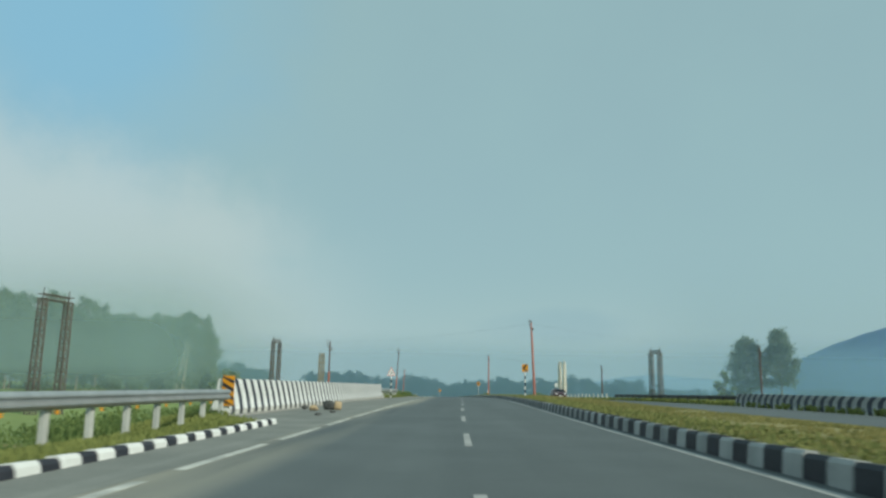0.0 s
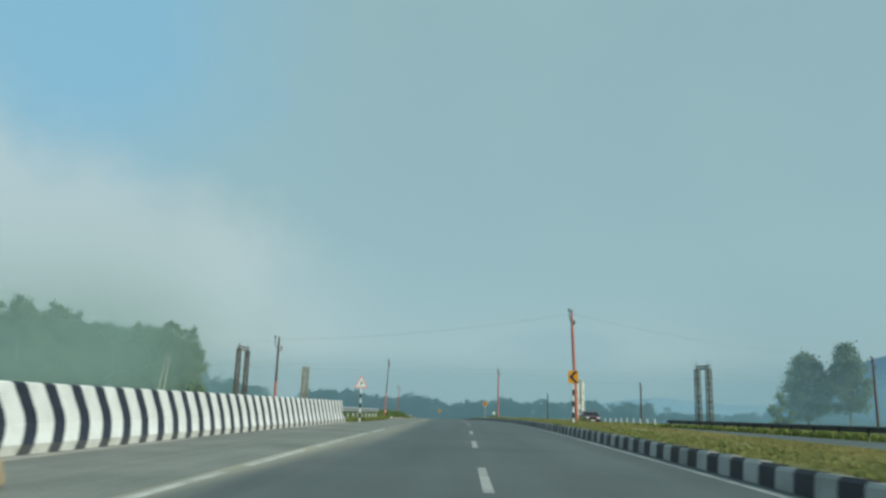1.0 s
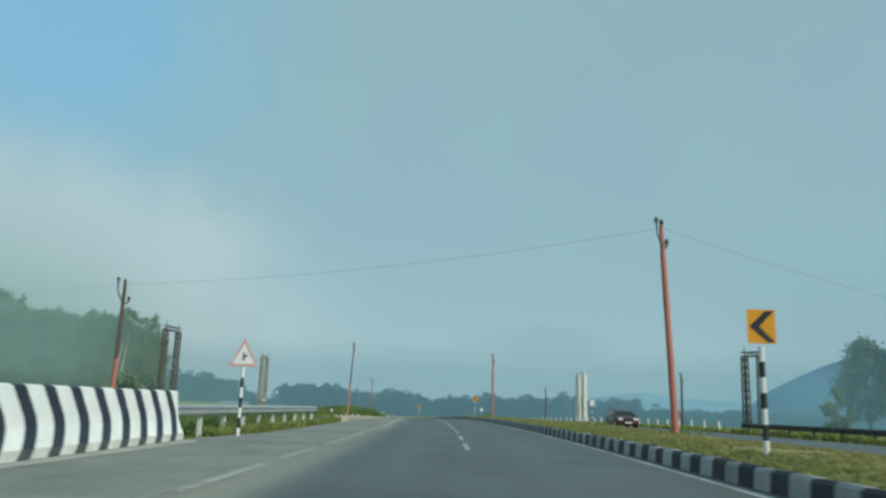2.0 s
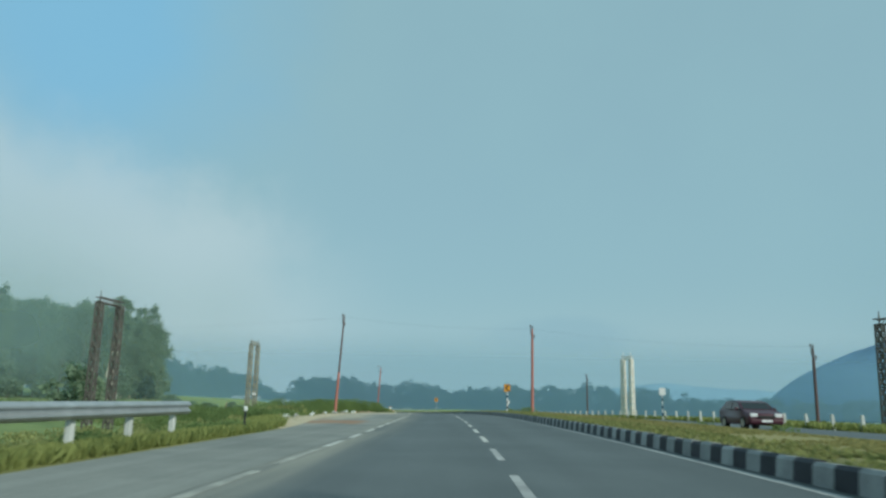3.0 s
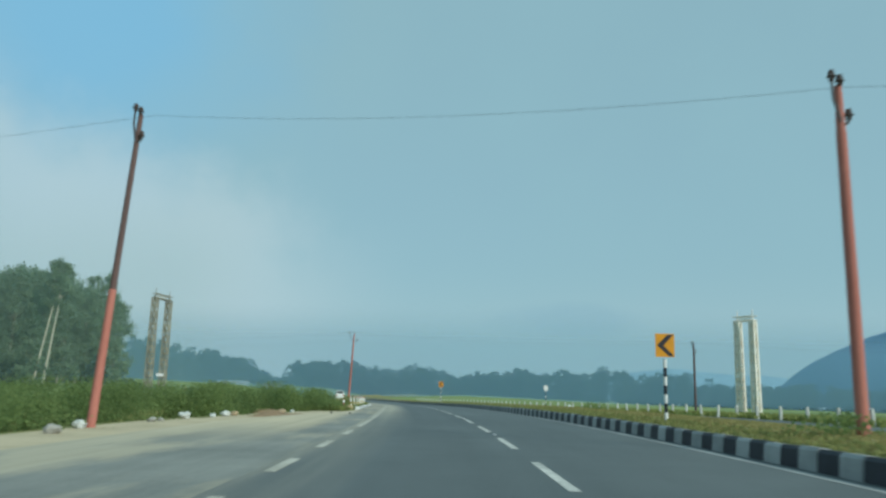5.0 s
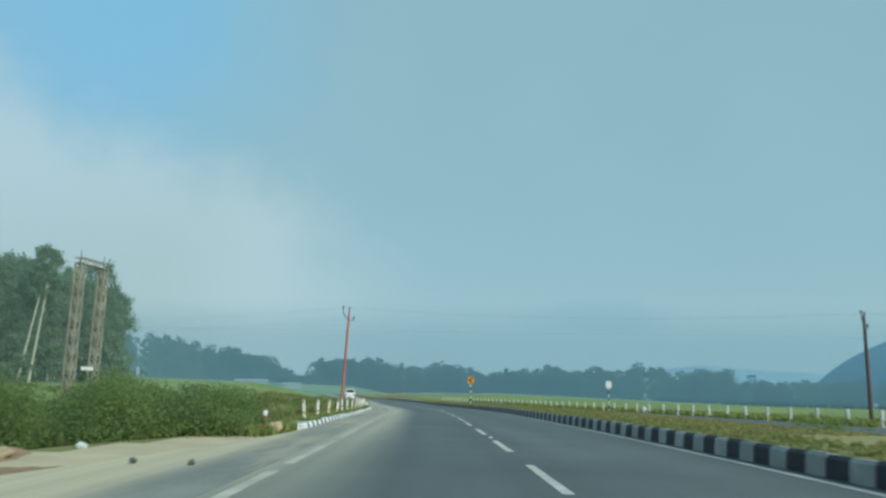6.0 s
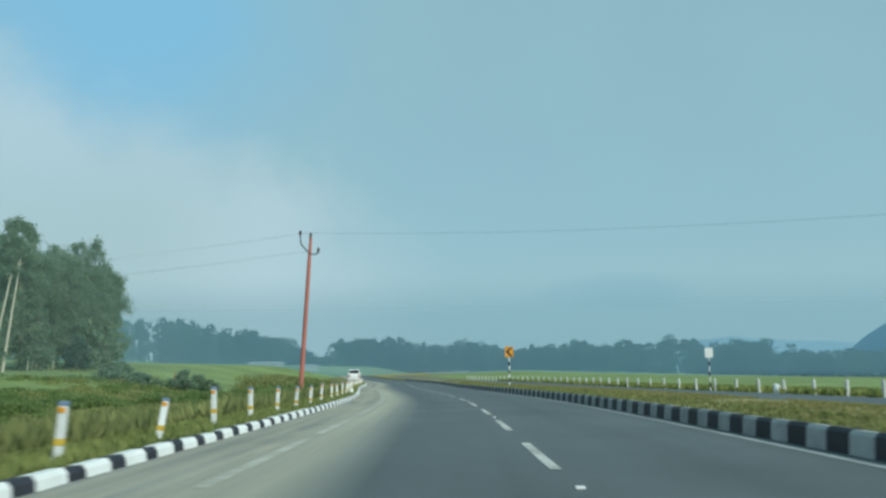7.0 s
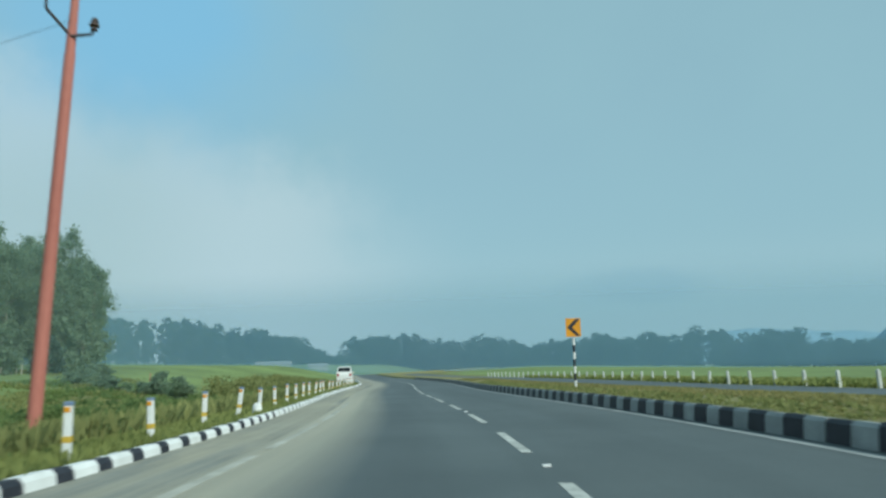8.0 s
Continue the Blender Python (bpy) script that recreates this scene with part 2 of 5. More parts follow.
# Far haze is put into these two base colours, pale and blue.
RIDGE = mat("haze_pale_ridge", (0.26, 0.40, 0.50), (0.22, 0.35, 0.45), 0.004, 0.95, 0.0, fine=0.05)
HILLSIDE = mat("haze_blue_hillside", (0.10, 0.205, 0.345), (0.075, 0.16, 0.28), 0.004, 0.95, 0.0, fine=0.05)
WALL = mat("whitewashed_wall", (0.72, 0.70, 0.66), (0.55, 0.53, 0.50), 0.4, 0.9, 0.2, fine=6)
ROOF = mat("pale_sheet_roof", (0.50, 0.48, 0.45), (0.36, 0.33, 0.31), 0.5, 0.7, 0.2, fine=6)
CAR_RED = gloss("maroon_car_paint", (0.055, 0.006, 0.018), 0.4, 0.1, 0.2)
CAR_WHITE = gloss("white_car_paint", (0.80, 0.80, 0.78), 0.3, 0.0, 0.5)
GLASS = gloss("tinted_glass", (0.015, 0.018, 0.02), 0.08)
RUBBER = gloss("rubber", (0.018, 0.018, 0.018), 0.8)
CHROME = gloss("alloy", (0.55, 0.56, 0.57), 0.3, 0.9)
LAMP = gloss("lamp_glass", (0.75, 0.76, 0.76), 0.12)
TAIL = gloss("tail_lamp", (0.40, 0.02, 0.02), 0.2)


def asphalt():
    """Worn road surface: the mesh's own map runs across (u, metres from the lane line) and along (v)."""
    m = mat("asphalt", (0.101, 0.115, 0.115), (0.064, 0.075, 0.076), 0.35, 0.58, 0.4, fine=45, spread=0.5)
    n, l = m.node_tree.nodes, m.node_tree.links
    b = n["Principled BSDF"]
    b.inputs["Specular IOR Level"].default_value = 0.5
    old = b.inputs["Base Color"].links[0].from_socket
    uv = n.new("ShaderNodeUVMap")
    sep = n.new("ShaderNodeSeparateXYZ")
    l.new(uv.outputs[0], sep.inputs[0])
    mp = n.new("ShaderNodeMapping")
    mp.inputs["Scale"].default_value = (0.9, 0.035, 1)
    l.new(uv.outputs[0], mp.inputs[0])
    streak = n.new("ShaderNodeTexNoise")
    streak.inputs["Scale"].default_value, streak.inputs["Detail"].default_value = 1.0, 4
    l.new(mp.outputs[0], streak.inputs["Vector"])
    edge = n.new("ShaderNodeMapRange")      # dust gathers towards the outer edge
    edge.inputs[1].default_value, edge.inputs[2].default_value = -2.3, -3.6
    l.new(sep.outputs[0], edge.inputs[0])
    dust = n.new("ShaderNodeMath")
    dust.operation = "MULTIPLY"
    l.new(edge.outputs[0], dust.inputs[0])
    span = n.new("ShaderNodeMapRange")
    span.inputs[1].default_value, span.inputs[2].default_value = 0.35, 0.65
    l.new(streak.outputs["Fac"], span.inputs[0])
    l.new(span.outputs[0], dust.inputs[1])
    inner = n.new("ShaderNodeMapRange")     # and lies further in where lorries cut across the sandy bay
    inner.inputs[1].default_value, inner.inputs[2].default_value = -1.9, -3.0
    inner.inputs[3].default_value = 0.0
    l.new(sep.outputs[0], inner.inputs[0])
    past = n.new("ShaderNodeMapRange")
    past.inputs[1].default_value, past.inputs[2].default_value = 135, 162
    past.inputs[4].default_value = 0.95
    l.new(sep.outputs[1], past.inputs[0])
    mp2 = n.new("ShaderNodeMapping")
    mp2.inputs["Scale"].default_value = (1.7, 0.03, 1)
    l.new(uv.outputs[0], mp2.inputs[0])
    tracks = n.new("ShaderNodeTexNoise")
    tracks.inputs["Scale"].default_value, tracks.inputs["Detail"].default_value = 1.0, 4
    l.new(mp2.outputs[0], tracks.inputs["Vector"])
    worn = n.new("ShaderNodeMapRange")
    worn.inputs[1].default_value, worn.inputs[2].default_value = 0.34, 0.58
    worn.inputs[3].default_value = 0.72
    l.new(tracks.outputs["Fac"], worn.inputs[0])
    swath = n.new("ShaderNodeMath")
    swath.operation = "MULTIPLY"
    l.new(inner.outputs[0], swath.inputs[0])
    l.new(worn.outputs[0], swath.inputs[1])
    drift = n.new("ShaderNodeMath")
    drift.operation = "MULTIPLY"
    l.new(swath.outputs[0], drift.inputs[0])
    l.new(past.outputs[0], drift.inputs[1])
    more = n.new("ShaderNodeMath")
    more.operation = "MAXIMUM"
    l.new(dust.outputs[0], more.inputs[0])
    l.new(drift.outputs[0], more.inputs[1])
    mix = n.new("ShaderNodeMix")
    mix.data_type = "RGBA"
    l.new(more.outputs[0], mix.inputs[0])
    l.new(old, mix.inputs[6])
    mix.inputs[7].default_value = (0.40, 0.365, 0.275, 1)
    tyre = n.new("ShaderNodeMix")
    tyre.data_type, tyre.blend_type = "RGBA", "MULTIPLY"
    tyre.inputs[0].default_value = 1.0
    lane = n.new("ShaderNodeMapRange")
    lane.inputs[1].default_value, lane.inputs[2].default_value = 0.3, 0.7
    lane.inputs[3].default_value, lane.inputs[4].default_value = 0.82, 1.15
    l.new(streak.outputs["Fac"], lane.inputs[0])
    l.new(mix.outputs[2], tyre.inputs[6])
    l.new(lane.outputs[0], tyre.inputs[7])
    l.new(tyre.outputs[2], b.inputs["Base Color"])
    return m


ASPHALT = asphalt()


def dusty():
    """Paved shoulder: pale sand drifts over its outer side past the barrier, brown soil lies in blotches."""
    m = mat(*SHOULDER_BASE, fine=18, spread=0.45)
    n, l = m.node_tree.nodes, m.node_tree.links
    b = n["Principled BSDF"]
    last = b.inputs["Base Color"].links[0].from_socket
    uv = n.new("ShaderNodeUVMap")
    sep = n.new("ShaderNodeSeparateXYZ")
    l.new(uv.outputs[0], sep.inputs[0])

    def ramp(sock, a, b, top=1.0):
        r = n.new("ShaderNodeMapRange")
        r.interpolation_type = "SMOOTHSTEP"
        l.new(sock, r.inputs[0])
        r.inputs[1].default_value, r.inputs[2].default_value, r.inputs[4].default_value = a, b, top
        return r.outputs[0]

    def calc(op, a, b):
        k = n.new("ShaderNodeMath")
        k.operation = op
        for i, s in enumerate((a, b)):
            if isinstance(s, float):
                k.inputs[i].default_value = s
            else:
                l.new(s, k.inputs[i])
        return k.outputs[0]

    def spots(sx, sy, detail, w):
        mp = n.new("ShaderNodeMapping")
        mp.inputs["Scale"].default_value = (sx, sy, 1)
        mp.inputs["Location"].default_value = (w, w, 0)
        l.new(uv.outputs[0], mp.inputs[0])
        t = n.new("ShaderNodeTexNoise")
        t.inputs["Scale"].default_value, t.inputs["Detail"].default_value = 1.0, detail
        t.inputs["Roughness"].default_value = 0.65
        l.new(mp.outputs[0], t.inputs["Vector"])
        return t.outputs["Fac"]

    def over(fac, colour):
        nonlocal last
        x = n.new("ShaderNodeMix")
        x.data_type = "RGBA"
        l.new(fac, x.inputs[0])
        l.new(last, x.inputs[6])
        x.inputs[7].default_value = (*colour, 1)
        last = x.outputs[2]

    outer = calc("ADD", calc("MULTIPLY", ramp(sep.outputs[0], -4.6, -7.2), 0.6), ramp(spots(0.5, 0.10, 6, 4.0), 0.32, 0.68))
    span = calc("MULTIPLY", ramp(sep.outputs[1], 88.0, 122.0), 0.62)
    over(calc("MULTIPLY", ramp(outer, 0.45, 1.25), span), (0.52, 0.46, 0.33))
    bay = calc("MULTIPLY", ramp(sep.outputs[1], 128.0, 140.0), ramp(sep.outputs[1], 166.0, 157.0))
    lying = calc("ADD", ramp(sep.outputs[0], -4.0, -5.6), calc("MULTIPLY", spots(0.8, 0.2, 6, 6.0), 0.5))
    over(calc("MULTIPLY", calc("MULTIPLY", ramp(lying, 0.25, 0.9), bay), 0.72), (0.57, 0.49, 0.34))
    curve = calc("MULTIPLY", ramp(sep.outputs[1], 157.0, 165.0), ramp(spots(1.6, 0.05, 5, 9.0), 0.30, 0.62))
    over(calc("MULTIPLY", curve, 0.6), (0.44, 0.40, 0.30))
    stretch = calc("MULTIPLY", ramp(sep.outputs[1], 98.0, 102.0), ramp(sep.outputs[1], 118.0, 111.0))
    bed = calc("MULTIPLY", ramp(sep.outputs[1], 100.5, 103.5), ramp(sep.outputs[1], 110.0, 106.5))
    bed = calc("ADD", calc("MULTIPLY", bed, 0.16), spots(0.42, 0.22, 7, 1.7))
    blot = calc("MULTIPLY", ramp(bed, 0.53, 0.63), stretch)
    over(calc("MULTIPLY", calc("MULTIPLY", blot, ramp(sep.outputs[0], -4.2, -5.0)), 0.85), (0.30, 0.18, 0.11))
    trail = ramp(spots(2.4, 0.03, 4, 8.0), 0.40, 0.62)
    shade = n.new("ShaderNodeMapRange")
    shade.inputs[3].default_value, shade.inputs[4].default_value = 0.93, 1.04
    l.new(trail, shade.inputs[0])
    x = n.new("ShaderNodeMix")
    x.data_type, x.blend_type = "RGBA", "MULTIPLY"
    x.inputs[0].default_value = 1.0
    l.new(last, x.inputs[6])
    l.new(shade.outputs[0], x.inputs[7])
    l.new(x.outputs[2], b.inputs["Base Color"])
    return m


SHOULDER = dusty()

# ---------------------------------------------------------------- the road's line and the lie of the land
KNOTS = np.array([-10, 20, 50, 80, 110, 140, 170, 200, 230, 260, 290, 320], float)
EAST = np.array([0.376, 0.078, 0.039, -0.016, -0.69, -2.071, -4.721, -8.292, -14.269, -19.712, -27.02, -34.827])
LEVEL = np.array([-0.182, 0.317, 0.842, 1.194, 1.416, 1.507, 1.372, 1.089, 0.815, 0.621, 0.468, 0.317])


def bends(v):
    n = len(KNOTS)
    h = 30.0
    a, b = np.eye(n), np.zeros((n, n))
    for i in range(1, n - 1):
        a[i, i - 1:i + 2] = h, 4 * h, h
        b[i, i - 1:i + 2] = 6 / h, -12 / h, 6 / h
    return np.linalg.solve(a, b @ v)


BEND_E, BEND_L = bends(EAST), bends(LEVEL)


def spline(v, m, y):
    """Value and slope at y of the natural cubic through the knots, straight past its ends."""
    yc = min(max(y, KNOTS[0]), KNOTS[-1])
    i = min(int((yc - KNOTS[0]) // 30), len(KNOTS) - 2)
    h = 30.0
    a = (KNOTS[i + 1] - yc) / h
    b = 1 - a
    val = a * v[i] + b * v[i + 1] + ((a ** 3 - a) * m[i] + (b ** 3 - b) * m[i + 1]) * h * h / 6
    slope = (v[i + 1] - v[i]) / h + (-(3 * a * a - 1) * m[i] + (3 * b * b - 1) * m[i + 1]) * h / 6
    return val + slope * (y - yc), slope


def road_x(y):
    x, s = spline(EAST, BEND_E, y)
    return float(x), float(s)


def road_z(y):
    z = spline(LEVEL, BEND_L, max(y, -80.0))[0]
    return float(min(max(z, -1.2), 1.6)) if y < 330 else 0.17


def at(u, y, h=0.0):
    """A place u metres to the right of the lane line, h above the road there."""
    x, s = road_x(y)
    return Vector((x + u * math.sqrt(1 + s * s), y, road_z(y) + h))


def along(y):
    """The road's turn at y, in degrees."""
    return math.degrees(math.atan(-road_x(y)[1]))


def smooth(a, b, t):
    t = min(max((t - a) / (b - a), 0.0), 1.0)
    return t * t * (3 - 2 * t)


def shoulder_edge(y):
    """How far the paved shoulder reaches to the left of the lane line."""
    w = 4.78 + 2.12 * smooth(19, 23, y)
    w = w - 0.7 * smooth(66, 74, y)
    w = w + 1.5 * smooth(93, 116, y)
    return w - 2.9 * smooth(136, 161, y)


def verge_edge(y):
    """Where the sandy strip beside the shoulder gives way to growth."""
    return shoulder_edge(y) + 0.4 + 1.7 * smooth(98, 114, y) * (1 - smooth(154, 163, y))


def land(u, y):
    """Height of the ground sheet, u metres from the lane line."""
    zr = road_z(y)
    x = road_x(min(y, 420.0))[0] + u
    far = 0.9 - 0.028 * x * smooth(60, 320, math.hypot(x, y - 180)) if abs(u) > 12 else 0.9
    if u < 0:
        e = verge_edge(y)
        near = zr - 0.07 - 1.5 * smooth(e + 0.3, e + 6.5, -u) - 0.5 * smooth(e + 6, 22, -u)
        return near + (far - near) * smooth(26, 75, -u)
    near = zr - 0.07
    if u > 4.0:
        near = zr + 0.25 + 0.13 * smooth(4.1, 5.2, u) - 0.42 * smooth(6.5, 11.2, u) - 0.12 * smooth(11.2, 11.6, u) + 0.06 * smooth(18.5, 19.0, u)
    return near + (far - near) * smooth(21, 60, u)


# ---------------------------------------------------------------- builders


def obj(name, verts, faces, materials, parent=None, label="", index=None, shade=False):
    me = bpy.data.meshes.new(name)
    me.from_pydata([tuple(v) for v in verts], [], faces)
    for m in materials if isinstance(materials, (list, tuple)) else (materials,):
        me.materials.append(m)
    if index is not None:
        me.polygons.foreach_set("material_index", np.asarray(index, np.int32))
    if shade:
        me.polygons.foreach_set("use_smooth", np.ones(len(faces), bool))
    me.update()
    ob = new(name, me)
    if parent is not None:
        ob.parent = parent
    if label:
        ob["label"] = label
    return ob


def part(name, bm, material, parent, label="", shade=False):
    me = bpy.data.meshes.new(name)
    bmesh.ops.recalc_face_normals(bm, faces=bm.faces)
    bm.to_mesh(me)
    bm.free()
    me.materials.append(material)
    if shade:
        me.polygons.foreach_set("use_smooth", np.ones(len(me.polygons), bool))
    ob = new(name, me)
    if parent is not None:
        ob.parent = parent
    if label:
        ob["label"] = label
    return ob


def thing(name, m, label, category, group=""):
    ob = new(name)
    ob.matrix_world = m
    ob.empty_display_size = 0.2
    return tagged(ob, label, category, group)


def box(bm, size, place, turn=(0, 0, 0), bevel=0.0):
    m = pose(*place, *turn) @ Matrix.Diagonal((*size, 1))
    made = bmesh.ops.create_cube(bm, size=1.0, matrix=m)["verts"]
    if bevel:
        edges = list({e for v in made for e in v.link_edges})
        bmesh.ops.bevel(bm, geom=edges, offset=bevel, segments=2, affect="EDGES", profile=0.6)


def boxed(size, place, turn=(0, 0, 0), bevel=0.0):
    bm = bmesh.new()
    box(bm, size, place, turn, bevel)
    return bm


def tube(bm, a, b, r1, r2=None, sides=10):
    a, b = Vector(a), Vector(b)
    q = (b - a).to_track_quat("Z", "Y").to_matrix().to_4x4()
    bmesh.ops.create_cone(bm, cap_ends=True, segments=sides, radius1=r1, radius2=r1 if r2 is None else r2,
                          depth=(b - a).length, matrix=Matrix.Translation((a + b) / 2) @ q)


def tubed(a, b, r1, r2=None, sides=10):
    bm = bmesh.new()
    tube(bm, a, b, r1, r2, sides)
    return bm


def ribbon(name, edges, ys, lift, material, skirt=0.08, uv=False):
    """A strip that follows the road between edges(y) = (u0, u1), with turned-down sides."""
    verts, faces, uvs = [], [], []
    for y in ys:
        u0, u1 = edges(y)
        for u, h in ((u0, lift - skirt), (u0, lift), ((u0 + u1) / 2, lift), (u1, lift), (u1, lift - skirt)):
            verts.append(at(u, y, h))
            uvs.append((u, y))
    for i in range(len(ys) - 1):
        for k in range(4):
            a = i * 5 + k
            faces.append((a, a + 1, a + 6, a + 5))
    faces = [f[::-1] for f in faces]
    ob = obj(name, verts, faces, material)
    if uv:
        layer = ob.data.uv_layers.new(name="UVMap")
        for loop in ob.data.loops:
            layer.data[loop.index].uv = uvs[loop.vertex_index]
    return ob


def leaves(centres, size, rng, upright=0.0):
    """Corners and faces of one small four-sided leaf at each centre, turned at random."""
    n = len(centres)
    a = rng.normal(size=(n, 3))
    b = rng.normal(size=(n, 3))
    b[:, 2] += upright * 3
    a -= b * (a * b).sum(1, keepdims=True) / (b * b).sum(1, keepdims=True)
    a /= np.linalg.norm(a, axis=1, keepdims=True)
    b /= np.linalg.norm(b, axis=1, keepdims=True)
    s = (size * rng.uniform(0.6, 1.3, n))[:, None]
    a, b = a * s * 0.42, b * s * 0.62
    v = np.stack([centres - b, centres + a - 0.1 * b, centres + b, centres - a + 0.1 * b], 1).reshape(-1, 3)
    f = np.arange(4 * n).reshape(n, 4)
    return v, f


def quick(name, v, f, material, parent=None, label=""):
    """A mesh straight from arrays of corners and four-sided faces."""
    me = bpy.data.meshes.new(name)
    me.vertices.add(len(v))
    me.vertices.foreach_set("co", np.asarray(v, np.float32).ravel())
    me.loops.add(f.size)
    me.loops.foreach_set("vertex_index", np.asarray(f, np.int32).ravel())
    me.polygons.add(len(f))
    me.polygons.foreach_set("loop_start", np.arange(len(f), dtype=np.int32) * f.shape[1])
    me.materials.append(material)
    me.update(calc_edges=True)
    ob = new(name, me)
    if parent is not None:
        ob.parent = parent
    if label:
        ob["label"] = label
    return ob


# ---------------------------------------------------------------- ground sheet
def steps(spans):
    out = []
    for a, b, d in spans:
        out += list(np.arange(a, b, d))
    return out + [spans[-1][1]]


GU = steps([(-2600, -600, 400), (-600, -120, 40), (-120, -30, 6), (-30, -16, 2), (-16, -3, 0.5), (-3, 3.98, 1.745),
            (3.98, 4.02, 0.04), (4.02, 10.5, 0.54), (10.5, 11.9, 0.2), (11.9, 18, 1.6), (18, 20, 0.25), (20, 60, 4), (60, 240, 30), (240, 600, 60), (600, 3000, 400)])
GY = steps([(-2490, -90, 240), (-90, -10, 10), (-10, 260, 2.5), (260, 420, 10), (420, 900, 40), (900, 4300, 400)])


def build_ground():
    verts, faces, index = [], [], []
    for y in GY:
        for u in GU:
            x = road_x(min(y, 420))[0] + u
            bumpy = 0.05 * noise.noise((x * 0.5, y * 0.5, 0)) * (1 if u < -10 or 4.6 < u < 10.5 or u > 20 else 0)
            verts.append((x, y, land(u, y) + bumpy))
    w = len(GU)
    for i in range(len(GY) - 1):
        for k in range(w - 1):
            faces.append((i * w + k, i * w + k + 1, (i + 1) * w + k + 1, (i + 1) * w + k))
            u, y = (GU[k] + GU[k + 1]) / 2, (GY[i] + GY[i + 1]) / 2
            e = shoulder_edge(y)
            wig = 0.6 * noise.noise((y * 0.15, 3.0, 0))
            if -verge_edge(y) - 0.1 - 0.6 * wig < u < -3 and 92 < y < 166:
                s = 2
            elif u < -20 - 26 * smooth(130, 175, y) * (1 - smooth(285, 330, y)) + 8 * wig:
                s = 1
            elif 3.95 < u < 11.5:
                s = 3
            elif u > 22:
                s = 1
            else:
                s = 0
            index.append(s)
    g = obj("ground", verts, faces, [VERGE, CROP, SAND, MEDIAN], index=index, shade=True)
    tagged(g, "flat green farmland with grassy road verges", "ground", kind="structure")


build_ground()

ROADY = list(np.arange(-300, -60, 20.0)) + list(np.arange(-60, 440, 2.0))
road = ribbon("road", lambda y: (-3.60, 3.92), ROADY, 0.0, ASPHALT, 0.1, uv=True)
tagged(road, "worn grey asphalt carriageway curving away", "road", kind="structure")
shoulder = ribbon("shoulder", lambda y: (-shoulder_edge(y), -3.60), ROADY, -0.004, SHOULDER, 0.1, uv=True)
tagged(shoulder, "dusty pale paved shoulder beside the carriageway", "shoulder", kind="structure")
far_road = ribbon("opposite_road", lambda y: (11.4, 18.7), ROADY, -0.06, ASPHALT, 0.1, uv=True)
tagged(far_road, "grey asphalt carriageway across the median", "road", kind="structure")


def painted(name, u0, u1, y0, y1, material, lift=0.005):
    n = max(2, int((y1 - y0) / 2.0) + 1)
    ob = ribbon(name, lambda y: (u0, u1), list(np.linspace(y0, y1, n)), lift, material, 0.004)
    ob.parent = road
    return ob


painted("edge_line", 3.43, 3.61, -40, 330, EDGE)
y = -34.3
while y < 58:
    painted("lane_dash", -0.065, 0.065, y, y + 3.6, EDGE)
    y += 9.55
y = 171.78 - 18 * 5.875
while y < 300:
    painted("lane_dash", -0.065, 0.065, y, y + 3.25, LINE if y > 85 else EDGE)
    y += 5.875
y = -32.5
while y < 86:
    painted("shoulder_dash", -3.49, -3.35, y, y + 4.1, LINE if y < 52 else WORN)
    y += 5.2
y = 86.35
while y < 120:
    painted("shoulder_dash", -3.49, -3.35, y, y + 2.5, LINE)
    y += 3.95
while y < 215:
    painted("shoulder_dash", -3.46, -3.32, y, y + (1.8 if y < 135 else 5.6), FADED)
    y += 3.95 if y < 135 else 6.5

# raised reflective studs between the lane dashes
studs = bmesh.new()
box(studs, (0.09, 0.08, 0.024), (0, 0, 0.009), bevel=0.009)
stud_mesh = bpy.data.meshes.new("road_stud")
studs.to_mesh(stud_mesh)
studs.free()
stud_mesh.materials.append(SIGNWHITE)
for k in range(-4, 12):
    y = 170.4 + 11.75 * k
    ob = new("road_stud", stud_mesh)
    ob.parent = road
    ob.matrix_basis = Matrix.Translation(at(0.02, y, 0.0)) @ pose(0, 0, 0, 0, 0, along(y))

# ---------------------------------------------------------------- median and verge growth


def tufts(name, us, ys, count, height, width, material, seed, label, edge=None, keep=None):
    """Tufts of upright blades scattered over a strip beside the road: one object."""
    rng = np.random.default_rng(seed)
    base = []
    while len(base) < count:
        y = rng.uniform(*ys)
        lo, hi = us(y)
        u = rng.uniform(lo, hi)
        if keep and noise.noise((u * 0.35, y * 0.25, seed)) < keep:
            continue
        p = at(u, y)
        base.append((p.x, y, land(u, y) - 0.03))
    base = np.array(base)
    n = len(base)
    v, f = [], []
    for k in range(3):
        ang = rng.uniform(0, math.pi, n)
        h = height * rng.uniform(0.5, 1.25, n)
        lean = rng.normal(0, 0.25, (n, 2)) * h[:, None]
        side = np.stack([np.cos(ang), np.sin(ang)], 1) * (width * rng.uniform(0.5, 1.2, n))[:, None]
        a, b = base.copy(), base.copy()
        a[:, :2] -= side * 0.5
        b[:, :2] += side * 0.5
        c, d = b.copy(), a.copy()
        c[:, :2] += lean + side * 0.15
        d[:, :2] += lean - side * 0.25
        c[:, 2] += h
        d[:, 2] += h * 0.8
        v.append(np.stack([a, b, c, d], 1).reshape(-1, 3))
        f.append(np.arange(4 * n).reshape(n, 4) + 4 * n * k)
    ob = quick(name, np.concatenate(v), np.concatenate(f), material)
    return tagged(ob, label, "grass", kind="stuff")


